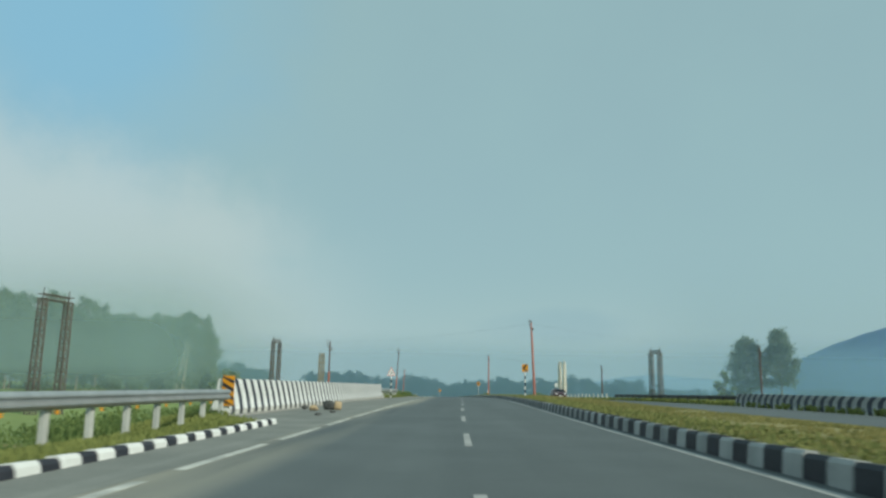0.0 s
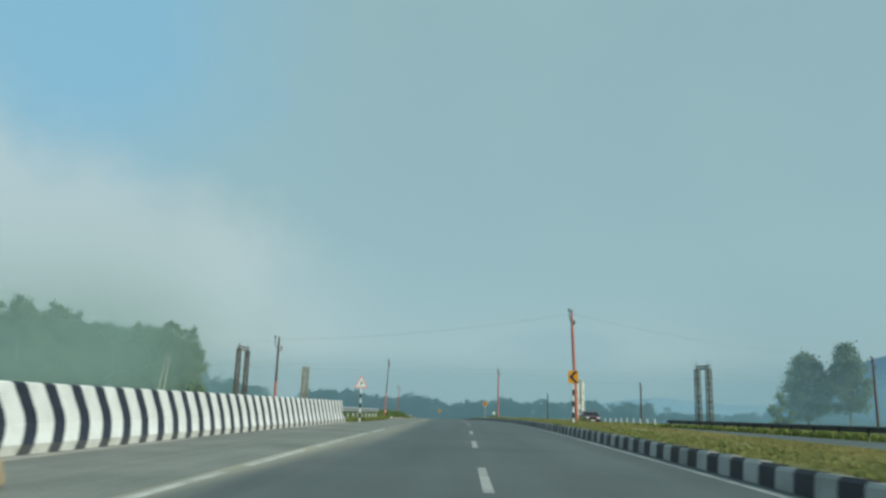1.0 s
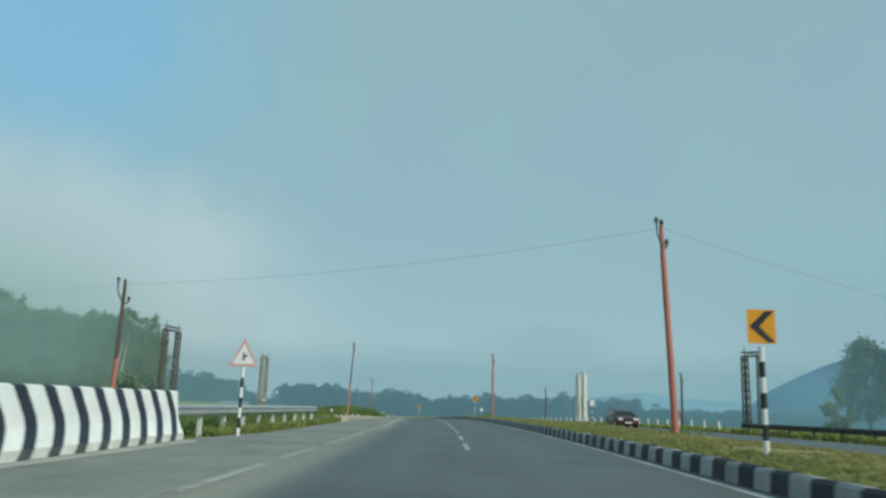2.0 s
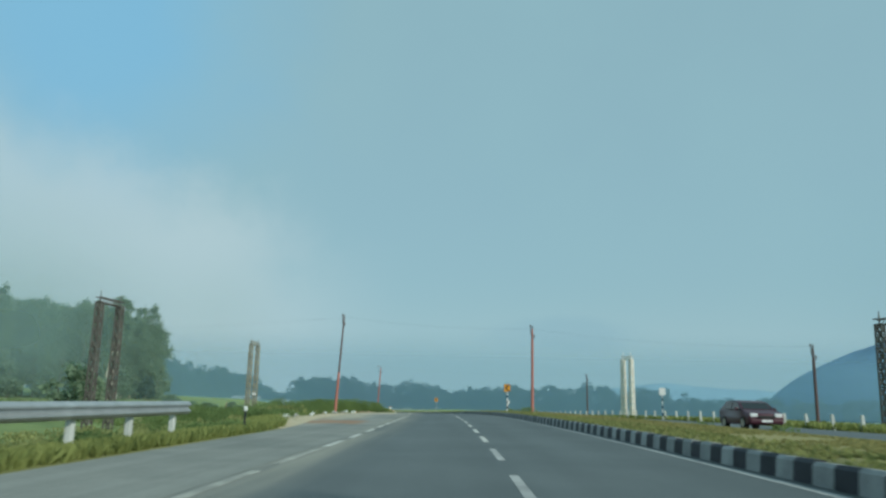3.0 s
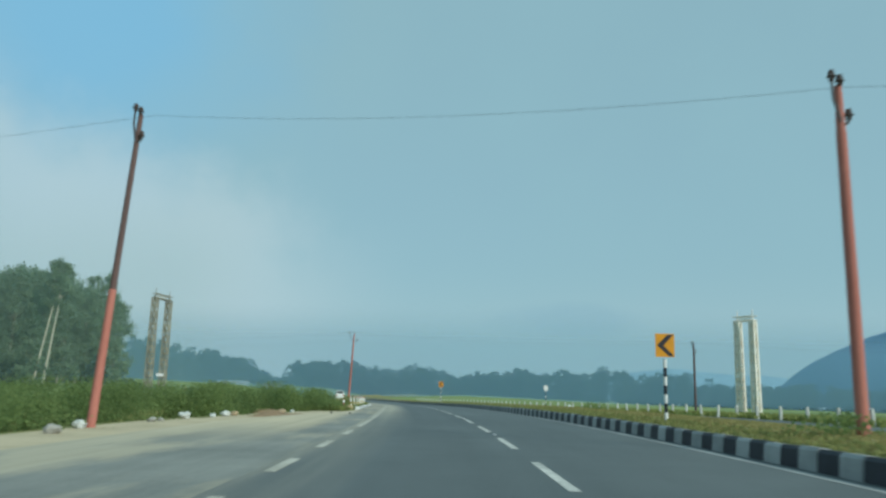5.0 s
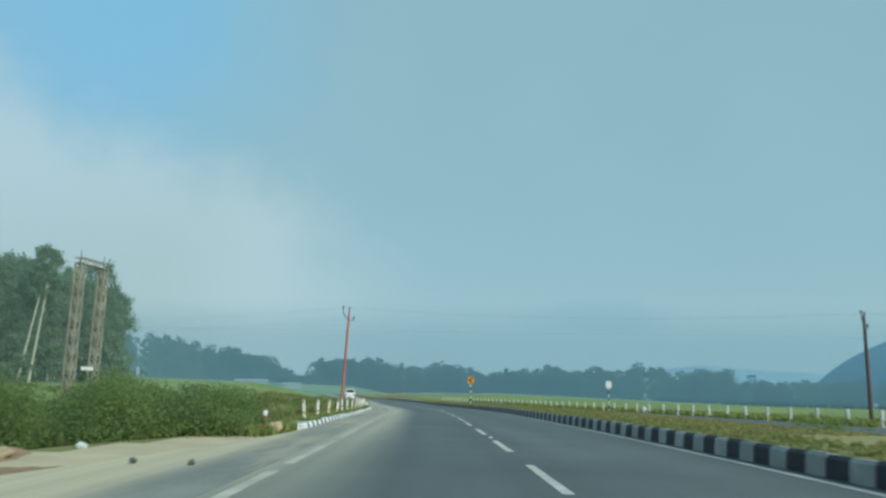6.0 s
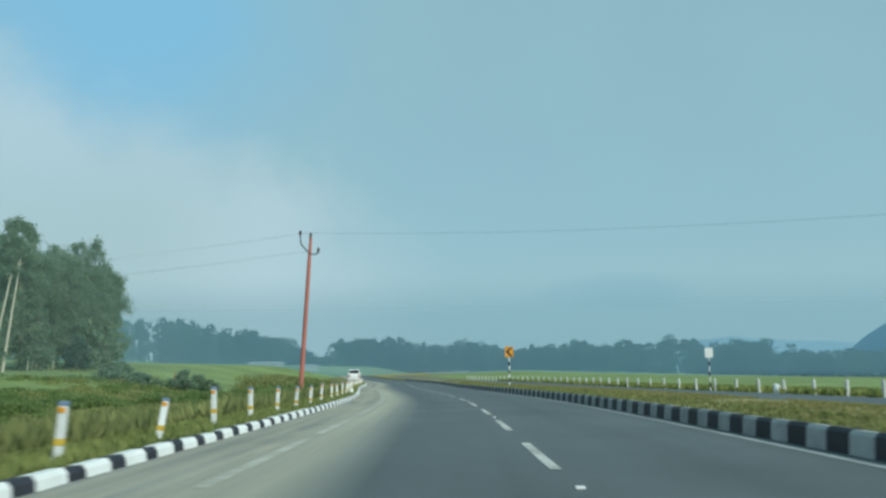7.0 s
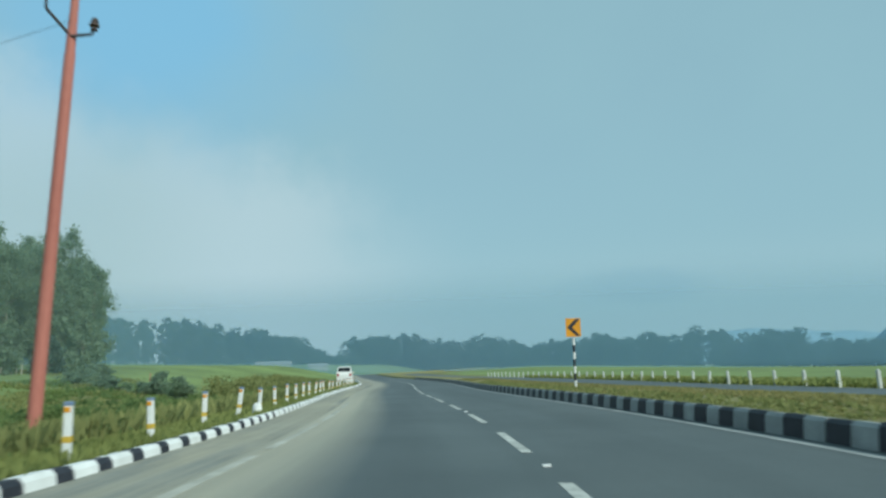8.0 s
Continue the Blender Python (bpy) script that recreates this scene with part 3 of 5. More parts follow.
tufts("median_grass", lambda y: (4.35, 11.1), (-4, 260), 90000, 0.075, 0.05, BLADE_Y, 3,
      "short dry yellow-green grass on the median", keep=-0.25)
tufts("median_edge_grass", lambda y: (4.2, 4.95), (-4, 240), 12000, 0.10, 0.045, BLADE_M, 4,
      "grass tufts along the median kerb", keep=0.0)
tufts("verge_grass", lambda y: (-9.5, -max(5.02, shoulder_edge(y) + 0.25)), (-4, 24), 15000, 0.22, 0.04, BLADE, 5, "green grass behind the kerb and rail")
tufts("verge_grass", lambda y: (-verge_edge(y) - 4.5, -verge_edge(y) - 0.1), (70, 110), 30000, 0.26, 0.03, BLADE, 6,
      "tall verge grass below the guard rail")
tufts("verge_grass", lambda y: (-9.5, -5.02), (158, 262), 64000, 0.27, 0.035, BLADE, 7, "tall green grass behind the kerb")
tufts("bank_grass", lambda y: (-24, -6.2), (163, 275), 70000, 0.62, 0.034, SCRUB, 9, "tall olive grass and scrub on the bank", keep=-0.3)
tufts("bank_grass", lambda y: (-24, -verge_edge(y) - 2), (86, 163), 20000, 0.5, 0.036, SCRUB, 10, "tall olive grass below the verge", keep=-0.2)
tufts("far_verge_grass", lambda y: (19.2, 24.5), (30, 300), 10000, 0.35, 0.16, BLADE, 8, "rough green grass beyond the far carriageway")


def weeds(name, seed, spots, size, per, label, material=LEAF_B):
    """Leafy weeds: clumps of leaves over given (u, y, height, width) spots, one object."""
    rng = np.random.default_rng(seed)
    cs = []
    for u, y, h, w in spots:
        p = at(u, y)
        z = land(u, y)
        n = int(per * w * w * h)
        r = rng.normal(0, 0.42, (n, 3))
        hgt = np.abs(rng.beta(1.6, 1.8, n)) * h
        c = np.stack([p.x + r[:, 0] * w * (1.05 - 0.6 * hgt / h), y + r[:, 1] * w * (1.05 - 0.6 * hgt / h), z + hgt], 1)
        cs.append(c)
    v, f = leaves(np.concatenate(cs), size, rng, 0.4)
    return tagged(quick(name, v, f, material), label, "bushes", kind="stuff")


rng = np.random.default_rng(11)
spots = []
for _ in range(170):
    y = rng.uniform(108, 164)
    u = -verge_edge(y) - 0.7 - rng.uniform(0.0, 6.5)
    top = road_z(y) + 0.16 + 0.94 * smooth(128, 143, y) + rng.normal(0, 0.2)
    spots.append((u, y, max(0.5, top - land(u, y)), rng.uniform(1.0, 1.9)))
weeds("bushes", 12, spots, 0.058, 680, "dense leafy green weeds along the sandy verge")
spots = []
for _ in range(80):
    y = rng.uniform(164, 262)
    u = -rng.uniform(6.8, 19)
    top = road_z(y) - 0.15 - 0.02 * (u + 6.8) ** 2 * 0.3 + rng.normal(0.0, 0.35)
    spots.append((u, y, min(1.9, max(0.4, top - land(u, y))), rng.uniform(0.9, 2.0)))
spots[:0] = [(-6.6 - 0.2 * (k % 4), 186.0 + 1.5 * k, 0.9 + 0.12 * (k % 3), 1.0) for k in range(10)]
weeds("bushes", 13, spots[:40], 0.085, 170, "leafy weeds on the bank above the fields")
weeds("bushes", 23, spots[40:], 0.085, 170, "dull olive scrub on the bank above the fields", SCRUB)
spots = []
for _ in range(34):
    y = rng.uniform(67.5, 97)
    spots.append((-rng.uniform(7.3, 9.6), y, rng.uniform(0.3, 0.6), rng.uniform(0.8, 1.4)))
weeds("bushes", 14, spots, 0.075, 600, "low green weeds under the guard rail")
spots = [(-rng.uniform(11, 30), rng.uniform(88, 270), rng.uniform(0.4, 1.0), rng.uniform(1.5, 3.2)) for _ in range(260)]
weeds("bushes", 15, spots, 0.17, 60, "olive-brown scrub in the ditch beside the field", SCRUB)
spots = [(-rng.uniform(9.5, 26), rng.uniform(2, 66), rng.uniform(0.6, 1.5), rng.uniform(1.4, 2.6)) for _ in range(90)]
weeds("bushes", 19, spots, 0.15, 80, "scattered weeds below the road behind the rail")
spots = [(-rng.uniform(22, 48), rng.uniform(150, 300), rng.uniform(0.5, 1.1), rng.uniform(2.0, 4.0)) for _ in range(70)]
weeds("bushes", 20, spots, 0.26, 34, "dark green bushes along the field's edge")
spots = []
for _ in range(260):
    y = rng.uniform(165, 305)
    u = -rng.uniform(16, 50)
    if noise.noise((u * 0.06, y * 0.045, 2)) > -0.12:
        spots.append((u, y, rng.uniform(0.35, 0.8), rng.uniform(2.0, 4.5)))
hedge = []
for _ in range(60):
    y = rng.uniform(212, 305)
    u = -34 + 16 * smooth(215, 262, y) + 4 * smooth(262, 300, y) + rng.normal(0, 3)
    hedge.append((u, y, rng.uniform(0.8, 1.7), rng.uniform(1.8, 3.6)))
patch = []
for _ in range(240):
    y = rng.uniform(205, 350)
    u = -rng.uniform(38, 105)
    if noise.noise((u * 0.03, y * 0.03, 6)) > -0.02:
        patch.append((u, y, rng.uniform(0.5, 1.3), rng.uniform(2.5, 5.5)))
weeds("bushes", 26, patch[::2], 0.34, 11, "low olive scrub scattered over the field", SCRUB)
weeds("bushes", 27, patch[1::2], 0.34, 11, "low green bushes scattered over the field")
weeds("bushes", 25, hedge, 0.22, 60, "dark straggling bushes along a field bank")
weeds("bushes", 24, spots, 0.22, 26, "rough olive scrub spread over the low ground", SCRUB)
spots = []
for _ in range(70):
    y, f = rng.uniform(268, 372), rng.uniform(0, 1)
    spots.append((-9 - 15 * f, y, (1.4 + 2.2 * f) * rng.uniform(0.75, 1.1), rng.uniform(2.4, 4.4)))
weeds("bushes", 28, spots, 0.26, 20, "tall dull olive scrub beside the far curve", SCRUB)
spots = [(-5.6 - rng.uniform(0, 1.5), rng.uniform(157.5, 162), rng.uniform(0.4, 0.8), 0.9) for _ in range(10)]
weeds("bushes", 16, spots, 0.07, 800, "weeds round the end of the kerb")
spots = [(-7.45, 23.3, 0.36, 0.6), (-7.1, 22.6, 0.3, 0.7), (-7.9, 22.7, 0.35, 0.8)]
weeds("bushes", 17, spots, 0.07, 900, "weeds at the end of the concrete barrier")
spots = [(5.6, 130.4, 0.4, 1.1), (9.5, 103, 0.3, 0.9), (10.2, 97, 0.45, 0.9), (9.8, 151, 0.35, 1.0), (8.2, 160, 0.45, 1.2), (6.8, 72.3, 0.3, 1.0)]
weeds("bushes", 18, spots, 0.07, 700, "small green weeds on the median")

# ---------------------------------------------------------------- kerbs


def kerb_mesh(name, length, height, depth, material):
    """One precast kerb stone: chamfered and battered, running along y, its face towards -x."""
    prof = [(0.0, -0.12), (0.03, height - 0.05), (0.075, height), (depth, height - 0.01), (depth, -0.12)]
    verts, faces = [], []
    for y in (0.008, length - 0.008):
        verts += [(x, y, z) for x, z in prof]
    k = len(prof)
    for i in range(k):
        j = (i + 1) % k
        faces.append((i, j, j + k, i + k))
    faces += [tuple(range(k))[::-1], tuple(range(k, 2 * k))]
    me = bpy.data.meshes.new(name)
    me.from_pydata(verts, [], faces)
    me.materials.append(material)
    return me


def kerb(name, u, side, y0, y1, lengths, height, materials, label, first, singles):
    """A kerb of alternating painted stones; stones past the single ones are joined."""
    top = tagged(new(name), label, "kerb", kind="structure")
    top.matrix_world = Matrix.Translation(at(u, y0))
    meshes = [kerb_mesh("kerb_stone", d, height, 0.22, m) for d, m in zip(lengths, materials)]
    y, k, rest_v, rest_f, rest_i = y0, first, [], [], []
    rng = np.random.default_rng(int(abs(y0) * 10) + 50)
    while y < y1:
        d = lengths[k % 2]
        p = at(u, y + d / 2) + Vector((0, 0, rng.normal(0, 0.006)))
        m = Matrix.Translation(p) @ pose(0, 0, 0, 0, 0, along(y) + rng.normal(0, 0.5)) @ Matrix.Diagonal((side, 1, 1, 1)) @ Matrix.Translation((0, -d / 2, 0))
        if y < singles:
            ob = new("kerb_stone", meshes[k % 2])
            ob.parent = top
            ob.matrix_parent_inverse = top.matrix_world.inverted()
            ob.matrix_world = m
        else:
            s = len(rest_v)
            rest_v += [m @ v.co for v in meshes[k % 2].vertices]
            rest_f += [tuple(s + i for i in q.vertices) for q in meshes[k % 2].polygons]
            rest_i += [k % 2] * len(meshes[k % 2].polygons)
        y += d
        k += 1
    if rest_v:
        inv = top.matrix_world.inverted()
        ob = obj("far_kerb_stones", [inv @ v for v in rest_v], rest_f, materials, top, index=rest_i)
        ob["kind"] = "stuff"


kerb("kerb_1", 3.80, 1, 3.0, 300, (0.58, 0.58), 0.31, (KERBWHITE, BLACK), "black and white painted kerb along the grassy median", 1, 176)
kerb("kerb_2", -4.77, -1, -6.1, 19.9, (0.52, 0.43), 0.13, (WHITE, BLACK), "low black and white kerb before the barrier", 0, 40)
kerb("kerb_3", -4.77, -1, 161.2, 205, (0.60, 0.37), 0.135, (WHITE, BLACK), "low black and white kerb along the outer edge of the curve", 0, 262)
# Dark stones are made pale here to fit how the camera sees them.
kerb("kerb_4", -4.77, -1, 205.81, 300, (0.60, 0.37), 0.135, (WHITE, KERBWHITE), "low pale whitewashed kerb along the curve", 0, 262)

# ---------------------------------------------------------------- painted concrete barrier


def barrier(name, a, b, period, white, face, label, height=1.10, phase=0.42, paint=WHITE):
    """A concrete crash barrier from a to b with zigzag stripes; face: 1 if its road side looks to +x."""
    a, b = Vector(a), Vector(b)
    length = (b - a).length
    top = thing(name, Matrix.Translation(a), label, "crash barrier")
    ang = math.degrees(math.atan2(-(b.x - a.x), b.y - a.y))
    tilt = math.degrees(math.atan2(b.z - a.z, math.hypot(b.x - a.x, b.y - a.y)))
    top.matrix_world = Matrix.Translation(a) @ pose(0, 0, 0, tilt, 0, ang)
    prof = [(0.26, 0.0), (0.235, 0.15), (0.15, 0.30), (0.09, 0.46), (0.065, 0.62), (0.02, height - 0.03), (-0.02, height)]
    shift = [-0.06, 0.09, 0.27, 0.37, 0.335, 0.03, 0.0]
    cuts = []
    s = phase - period
    while s < length + period:
        cuts += [(s, 0), (s + white, 1)]
        s += period
    verts, faces, index = [], [], []
    for (s0, kind), (s1, _) in zip(cuts, cuts[1:]):
        for i in range(len(prof) - 1):
            q = []
            for s, j in ((s0, i), (s1, i), (s1, i + 1), (s0, i + 1)):
                yy = min(max(s + shift[j], 0.0), length)
                q.append((face * prof[j][0], yy, prof[j][1]))
            if abs(q[0][1] - q[1][1]) + abs(q[2][1] - q[3][1]) < 1e-6:
                continue
            n = len(verts)
            verts += q
            faces.append((n, n + 1, n + 2, n + 3))
            index.append(kind + (2 if i == 0 else 0))
    obj("striped_face", verts, faces, [paint, BAND_B, DIRTYWHITE, DIRTYBLACK], top, index=index)
    hv, hf = [], []
    core = [(0.245, -0.1), (0.235, 0.10), (0.075, 0.46), (0.005, height - 0.035), (-0.03, height - 0.004), (-0.2, height - 0.004), (-0.27, 0.46), (-0.42, 0.08), (-0.42, -0.1)]
    for yy in (0.004, length - 0.004):
        hv += [(face * x, yy, z) for x, z in core]
    k = len(core)
    hf = [(i, (i + 1) % k, (i + 1) % k + k, i + k) for i in range(k)] + [tuple(range(k)), tuple(range(k, 2 * k))]
    obj("concrete_core", hv, hf, paint, top)
    bm = boxed((0.55, length + 0.3, 0.16), (face * 0.26, length / 2, -0.085), bevel=0.02)
    part("footing", bm, CONCRETE, top, "dusty concrete footing")
    return top


bar_a, bar_b = at(-7.44, 24.2, 0.04), at(-6.86, 65.75, 0.04)
striped = barrier("crash_barrier", bar_a, bar_b, 0.865, 0.50, 1, "concrete crash barrier painted with black and white chevron stripes")
barrier("crash_barrier", at(19.7, 22, -0.08), at(19.7, 57, -0.08), 1.0, 0.52, -1, "dull striped concrete crash barrier across the far carriageway", 0.88, paint=DULL)

# hazard marker on the barrier's end
panel = part("hazard_panel", boxed((0.38, 0.03, 0.92), (0.14, -0.05, 0.72), bevel=0.008), YELLOW, striped, "yellow panel with black diagonal bars")
for k in range(4):
    z0 = 0.30 + 0.25 * k
    v = []
    for yy in (-0.074, -0.068):
        for dx, dz in ((-0.045, 0.20), (0.325, 0.0), (0.325, 0.11), (-0.045, 0.31)):
            v.append((dx, yy, min(max(z0 + dz - 0.12, 0.27), 1.17)))
    f = [(0, 1, 2, 3), (7, 6, 5, 4), (0, 4, 5, 1), (1, 5, 6, 2), (2, 6, 7, 3), (3, 7, 4, 0)]
    obj("diagonal_bar", v, f, BLACK, panel)

# ---------------------------------------------------------------- guard rails


def w_beam(length, material, name, parent, z, x):
    """Corrugated rail along y."""
    prof = [(0.0, -0.155), (0.035, -0.13), (0.075, -0.085), (0.075, -0.06), (0.02, -0.02), (0.02, 0.02), (0.075, 0.06), (0.075, 0.085), (0.035, 0.13), (0.0, 0.155)]
    verts, faces = [], []
    for yy in (0, length):
        verts += [(x + a, yy, z + b) for a, b in prof] + [(x + a - 0.006, yy, z + b) for a, b in prof]
    k = len(prof)
    for i in range(k - 1):
        faces += [(i, i + 1, i + 1 + 2 * k, i + 2 * k), (i + k, i + k + 2 * k, i + 1 + 3 * k, i + 1 + k)]
    return obj(name, verts, faces, material, parent)


def guard_rail(u, y0, y1, gap, h, mat_rail, mat_post, label, lift=0.0, face=1, marks=False):
    a, b = at(u, y0, lift), at(u, y1, lift)
    length = (b - a).length
    top = thing("guard_rail", Matrix.Translation(a) @ pose(0, 0, 0, math.degrees(math.asin((b.z - a.z) / length)), 0, math.degrees(math.atan2(-(b.x - a.x), b.y - a.y))), label, "guard rail")
    w_beam(length, mat_rail, "beam", top, h, 0.07 * face)
    if face < 0:
        top.children[0].data.transform(Matrix.Diagonal((-1, 1, 1, 1)))
    n = int(length / gap)
    for k in range(n + 1):
        y = 0.15 + k * gap
        p = part("post", boxed((0.11, 0.15, h + 0.95), (-0.05 * face, y, h / 2 - 0.36), bevel=0.012), mat_post, top)
        part("spacer_block", boxed((0.09, 0.13, 0.26), (0.03 * face, y, h), bevel=0.01), mat_post, p)
        if marks:
            part("reflector", boxed((0.02, 0.09, 0.07), (0.16 * face, y, h - 0.19)), YELLOW, p, "small amber reflector")
    return top


guard_rail(-7.1, -12, 23.3, 1.66, 0.66, STEEL, STONEWHITE, "galvanised steel guard rail on pale posts above the grass", marks=True)
guard_rail(-7.25, 66.6, 89.0, 2.4, 0.68, STEEL, STONEWHITE, "grey steel guard rail half hidden by weeds")
guard_rail(19.9, 57.6, 101, 3.0, 0.55, DARKSTEEL, DARKSTEEL, "dark guard rail across the far carriageway", -0.05, -1)
guard_rail(19.9, -10, 21.6, 3.0, 0.55, DARKSTEEL, DARKSTEEL, "dark guard rail before the far barrier", -0.05, -1)

# ---------------------------------------------------------------- signs


def banded_post(parent, height, radius, bands, low=-0.3):
    h = height / bands
    for k in range(bands):
        z0 = k * h if k else low
        part("post_band", tubed((0, 0, z0), (0, 0, (k + 1) * h), radius, sides=12), (SIGNWHITE, BLACK)[k % 2], parent)


def flat(name, outline, y, thick, material, parent, label=""):
    """A plate in the xz plane, its front at y, facing -y."""
    k = len(outline)
    v = [(x, y, z) for x, z in outline] + [(x, y + thick, z) for x, z in outline]
    f = [tuple(range(k)), tuple(range(2 * k - 1, k - 1, -1))] + [(i, i + k, (i + 1) % k + k, (i + 1) % k) for i in range(k)]
    return obj(name, v, f, material, parent, label)


def chevron_sign(u, y, h, size):
    p = at(u, y)
    p.z = land(u, y)
    s = thing("chevron_sign", Matrix.Translation(p) @ pose(0, 0, 0, 0, 0, along(y) - 4), "orange-yellow chevron board on a black and white banded post", "road sign", "curve chevrons")
    banded_post(s, h - size * 0.6, 0.047, 7)
    w, t = size * 0.42, size * 0.52
    flat("board", [(-w, h - t), (w, h - t), (w, h + t), (-w, h + t)], -0.075, 0.012, YELLOW, s, "amber sheeting board")
    flat("chevron", [(0.42 * w, h - 0.92 * t), (0.92 * w, h - 0.92 * t), (-0.15 * w, h), (0.92 * w, h + 0.92 * t), (0.30 * w, h + 0.92 * t), (-0.85 * w, h)], -0.081, 0.005, BLACK, s, "black chevron")
    for z in (h - 0.5 * t, h + 0.5 * t):
        part("bracket", boxed((0.5 * w, 0.03, 0.04), (0, -0.055, z)), STEEL, s)
    return s


chevron_sign(4.80, 60.6, 2.16, 0.56)
chevron_sign(4.78, 137.7, 2.0, 0.60)
chevron_sign(5.0, 215.0, 2.20, 0.66)


def warning_sign(u, y, h):
    p = at(u, y)
    p.z = land(u, y)
    s = thing("warning_sign", Matrix.Translation(p) @ pose(0, 0, 0, 0, 0, along(y) + 3), "white triangular warning sign with red border on a banded post", "road sign")
    banded_post(s, h - 0.30, 0.045, 7)
    a = 0.41
    tri = lambda k: [(-a * k, h - 0.27 * k), (a * k, h - 0.27 * k), (0.0, h + 0.53 * k)]
    flat("border", tri(1.0), -0.062, 0.012, RED, s, "faded red border")
    flat("face", tri(0.74), -0.068, 0.005, SIGNWHITE, s, "white face")
    flat("symbol_bar", [(-0.025, h - 0.11), (0.025, h - 0.11), (0.02, h + 0.13), (-0.02, h + 0.13)], -0.073, 0.004, BLACK, s, "dark symbol stroke")
    flat("symbol_bar", [(0.02, h - 0.02), (0.13, h + 0.03), (0.11, h + 0.07), (0.02, h + 0.03)], -0.073, 0.004, BLACK, s, "dark symbol stroke")
    return s


warning_sign(-6.36, 69.6, 2.26)


def pale_board(u, y, h, w=0.27, t=0.32):
    """A plain pale board on a banded post."""
    p = at(u, y)
    p.z = land(u, y)
    s = thing("plain_board", Matrix.Translation(p) @ pose(0, 0, 0, 0, 0, along(y) - 6), "plain pale rectangular board on a black and white banded post", "road sign", "plain pale boards")
    banded_post(s, h - 0.2, 0.045, 7)
    k = 0.05
    outline = [(-w + k, h - t), (w - k, h - t), (w, h - t + k), (w, h + t - k), (w - k, h + t), (-w + k, h + t), (-w, h + t - k), (-w, h - t + k)]
    flat("plate", outline, -0.072, 0.012, SIGNWHITE, s, "bare pale plate")
    for z in (h - 0.5 * t, h + 0.5 * t):
        part("bracket", boxed((1.1 * w, 0.03, 0.04), (0, -0.046, z)), STEEL, s)
    return s


pale_board(18.95, 141.0, 2.50)
pale_board(18.4, 217.0, 2.62)

# ---------------------------------------------------------------- delineators and guard stones


def delineator(m, group):
    s = thing("delineator_post", m, "white roadside post with yellow band and blue top in the grass", "delineator", group)
    body = part("body", boxed((0.09, 0.09, 1.40), (0, 0, 0.22), bevel=0.018), WHITE, s)
    part("reflector_band", boxed((0.096, 0.096, 0.08), (0, 0, 0.50), bevel=0.01), BAND_Y, body, "yellow band")
    part("reflector", boxed((0.07, 0.012, 0.06), (0, -0.047, 0.845), bevel=0.004), YELLOW, body, "small amber reflector")
    part("cap", boxed((0.096, 0.096, 0.05), (0, 0, 0.91), bevel=0.012), BLUECAP, body, "faded blue cap")
    return s


first = None
rng = np.random.default_rng(21)
spacing = [3.05, 3.0, 2.9, 2.95, 2.7, 2.7, 2.65, 2.65, 2.7, 3.6, 2.85] + [2.95] * 20
for y in np.cumsum([165.4] + spacing):
    p = at(-5.42, y)
    p.z = road_z(y) - 0.19 + rng.normal(0, 0.03)
    m = Matrix.Translation(p) @ pose(0, 0, 0, rng.normal(0, 3.0), rng.normal(2, 3.5), rng.uniform(0, 20))
    if first is None:
        first = delineator(m, "posts along the outer kerb")
    else:
        copy_thing(first, m)

first = None
y = 104.0
while y < 330:
    p = at(19.6, y)
    p.z = land(19.6, y) - 0.05
    m = Matrix.Translation(p) @ pose(0, 0, 0, rng.normal(0, 2.5), rng.normal(0, 2.5), along(y))
    if first is None:
        first = thing("guard_stone", m, "grey-white concrete guard post beyond the far carriageway", "guard stone", "posts along the far edge")
        part("shaft", boxed((0.16, 0.16, 0.92), (0, 0, 0.36), bevel=0.025), STONEWHITE, first)
        part("cap", boxed((0.135, 0.135, 0.07), (0, 0, 0.85), bevel=0.03), STONEWHITE, first)
    else:
        copy_thing(first, m)
    y += 2.95

# ---------------------------------------------------------------- power poles


def power_pole(x, y, z0, z1, material, top_part, label, lean=(0, 0), arms=1, turn=0.0, r=0.115, split=0.86):
    h = z1 - z0
    p = thing("power_pole", Matrix.Translation((x, y, z0)) @ pose(0, 0, 0, lean[0], lean[1], turn), label, "power pole")
    s = h * split
    part("shaft", tubed((0, 0, -0.8), (0, 0, s), r, r * 0.78, 14), material, p)
    part("upper_shaft", tubed((0, 0, s - 0.02), (0, 0, h), r * 0.72, r * 0.55, 14), top_part, p, "narrower upper shaft")
    if arms:
        arm = bmesh.new()
        k = arms
        tube(arm, (-0.02, -0.06, h - 0.72), (-0.42 * k, -0.06, h - 0.30), 0.026, sides=6)
        tube(arm, (-0.42 * k, -0.06, h - 0.30), (-0.46 * k, -0.06, h + 0.10), 0.026, sides=6)
        tube(arm, (0.02, -0.06, h - 0.76), (0.34 * k, -0.06, h - 0.73), 0.026, sides=6)
        tube(arm, (0.34 * k, -0.06, h - 0.73), (0.38 * k, -0.06, h - 0.66), 0.026, sides=6)
        a = part("cross_arm", arm, DARKSTEEL, p, "bent steel V-shaped bracket")
        for ix, iz in ((-0.46 * arms, h + 0.08), (0.38 * arms, h - 0.66), (0.0, h)):
            b = bmesh.new()
            for i, rr in enumerate((0.055, 0.085, 0.06)):
                tube(b, (ix, -0.06, iz + 0.07 * i), (ix, -0.06, iz + 0.07 * i + 0.055), rr, rr * 0.7, 10)
            part("insulator", b, PORCELAIN, a)
    return p


def land_at(x, y):
    cx, s = road_x(y)
    return land((x - cx) / math.sqrt(1 + s * s), y)


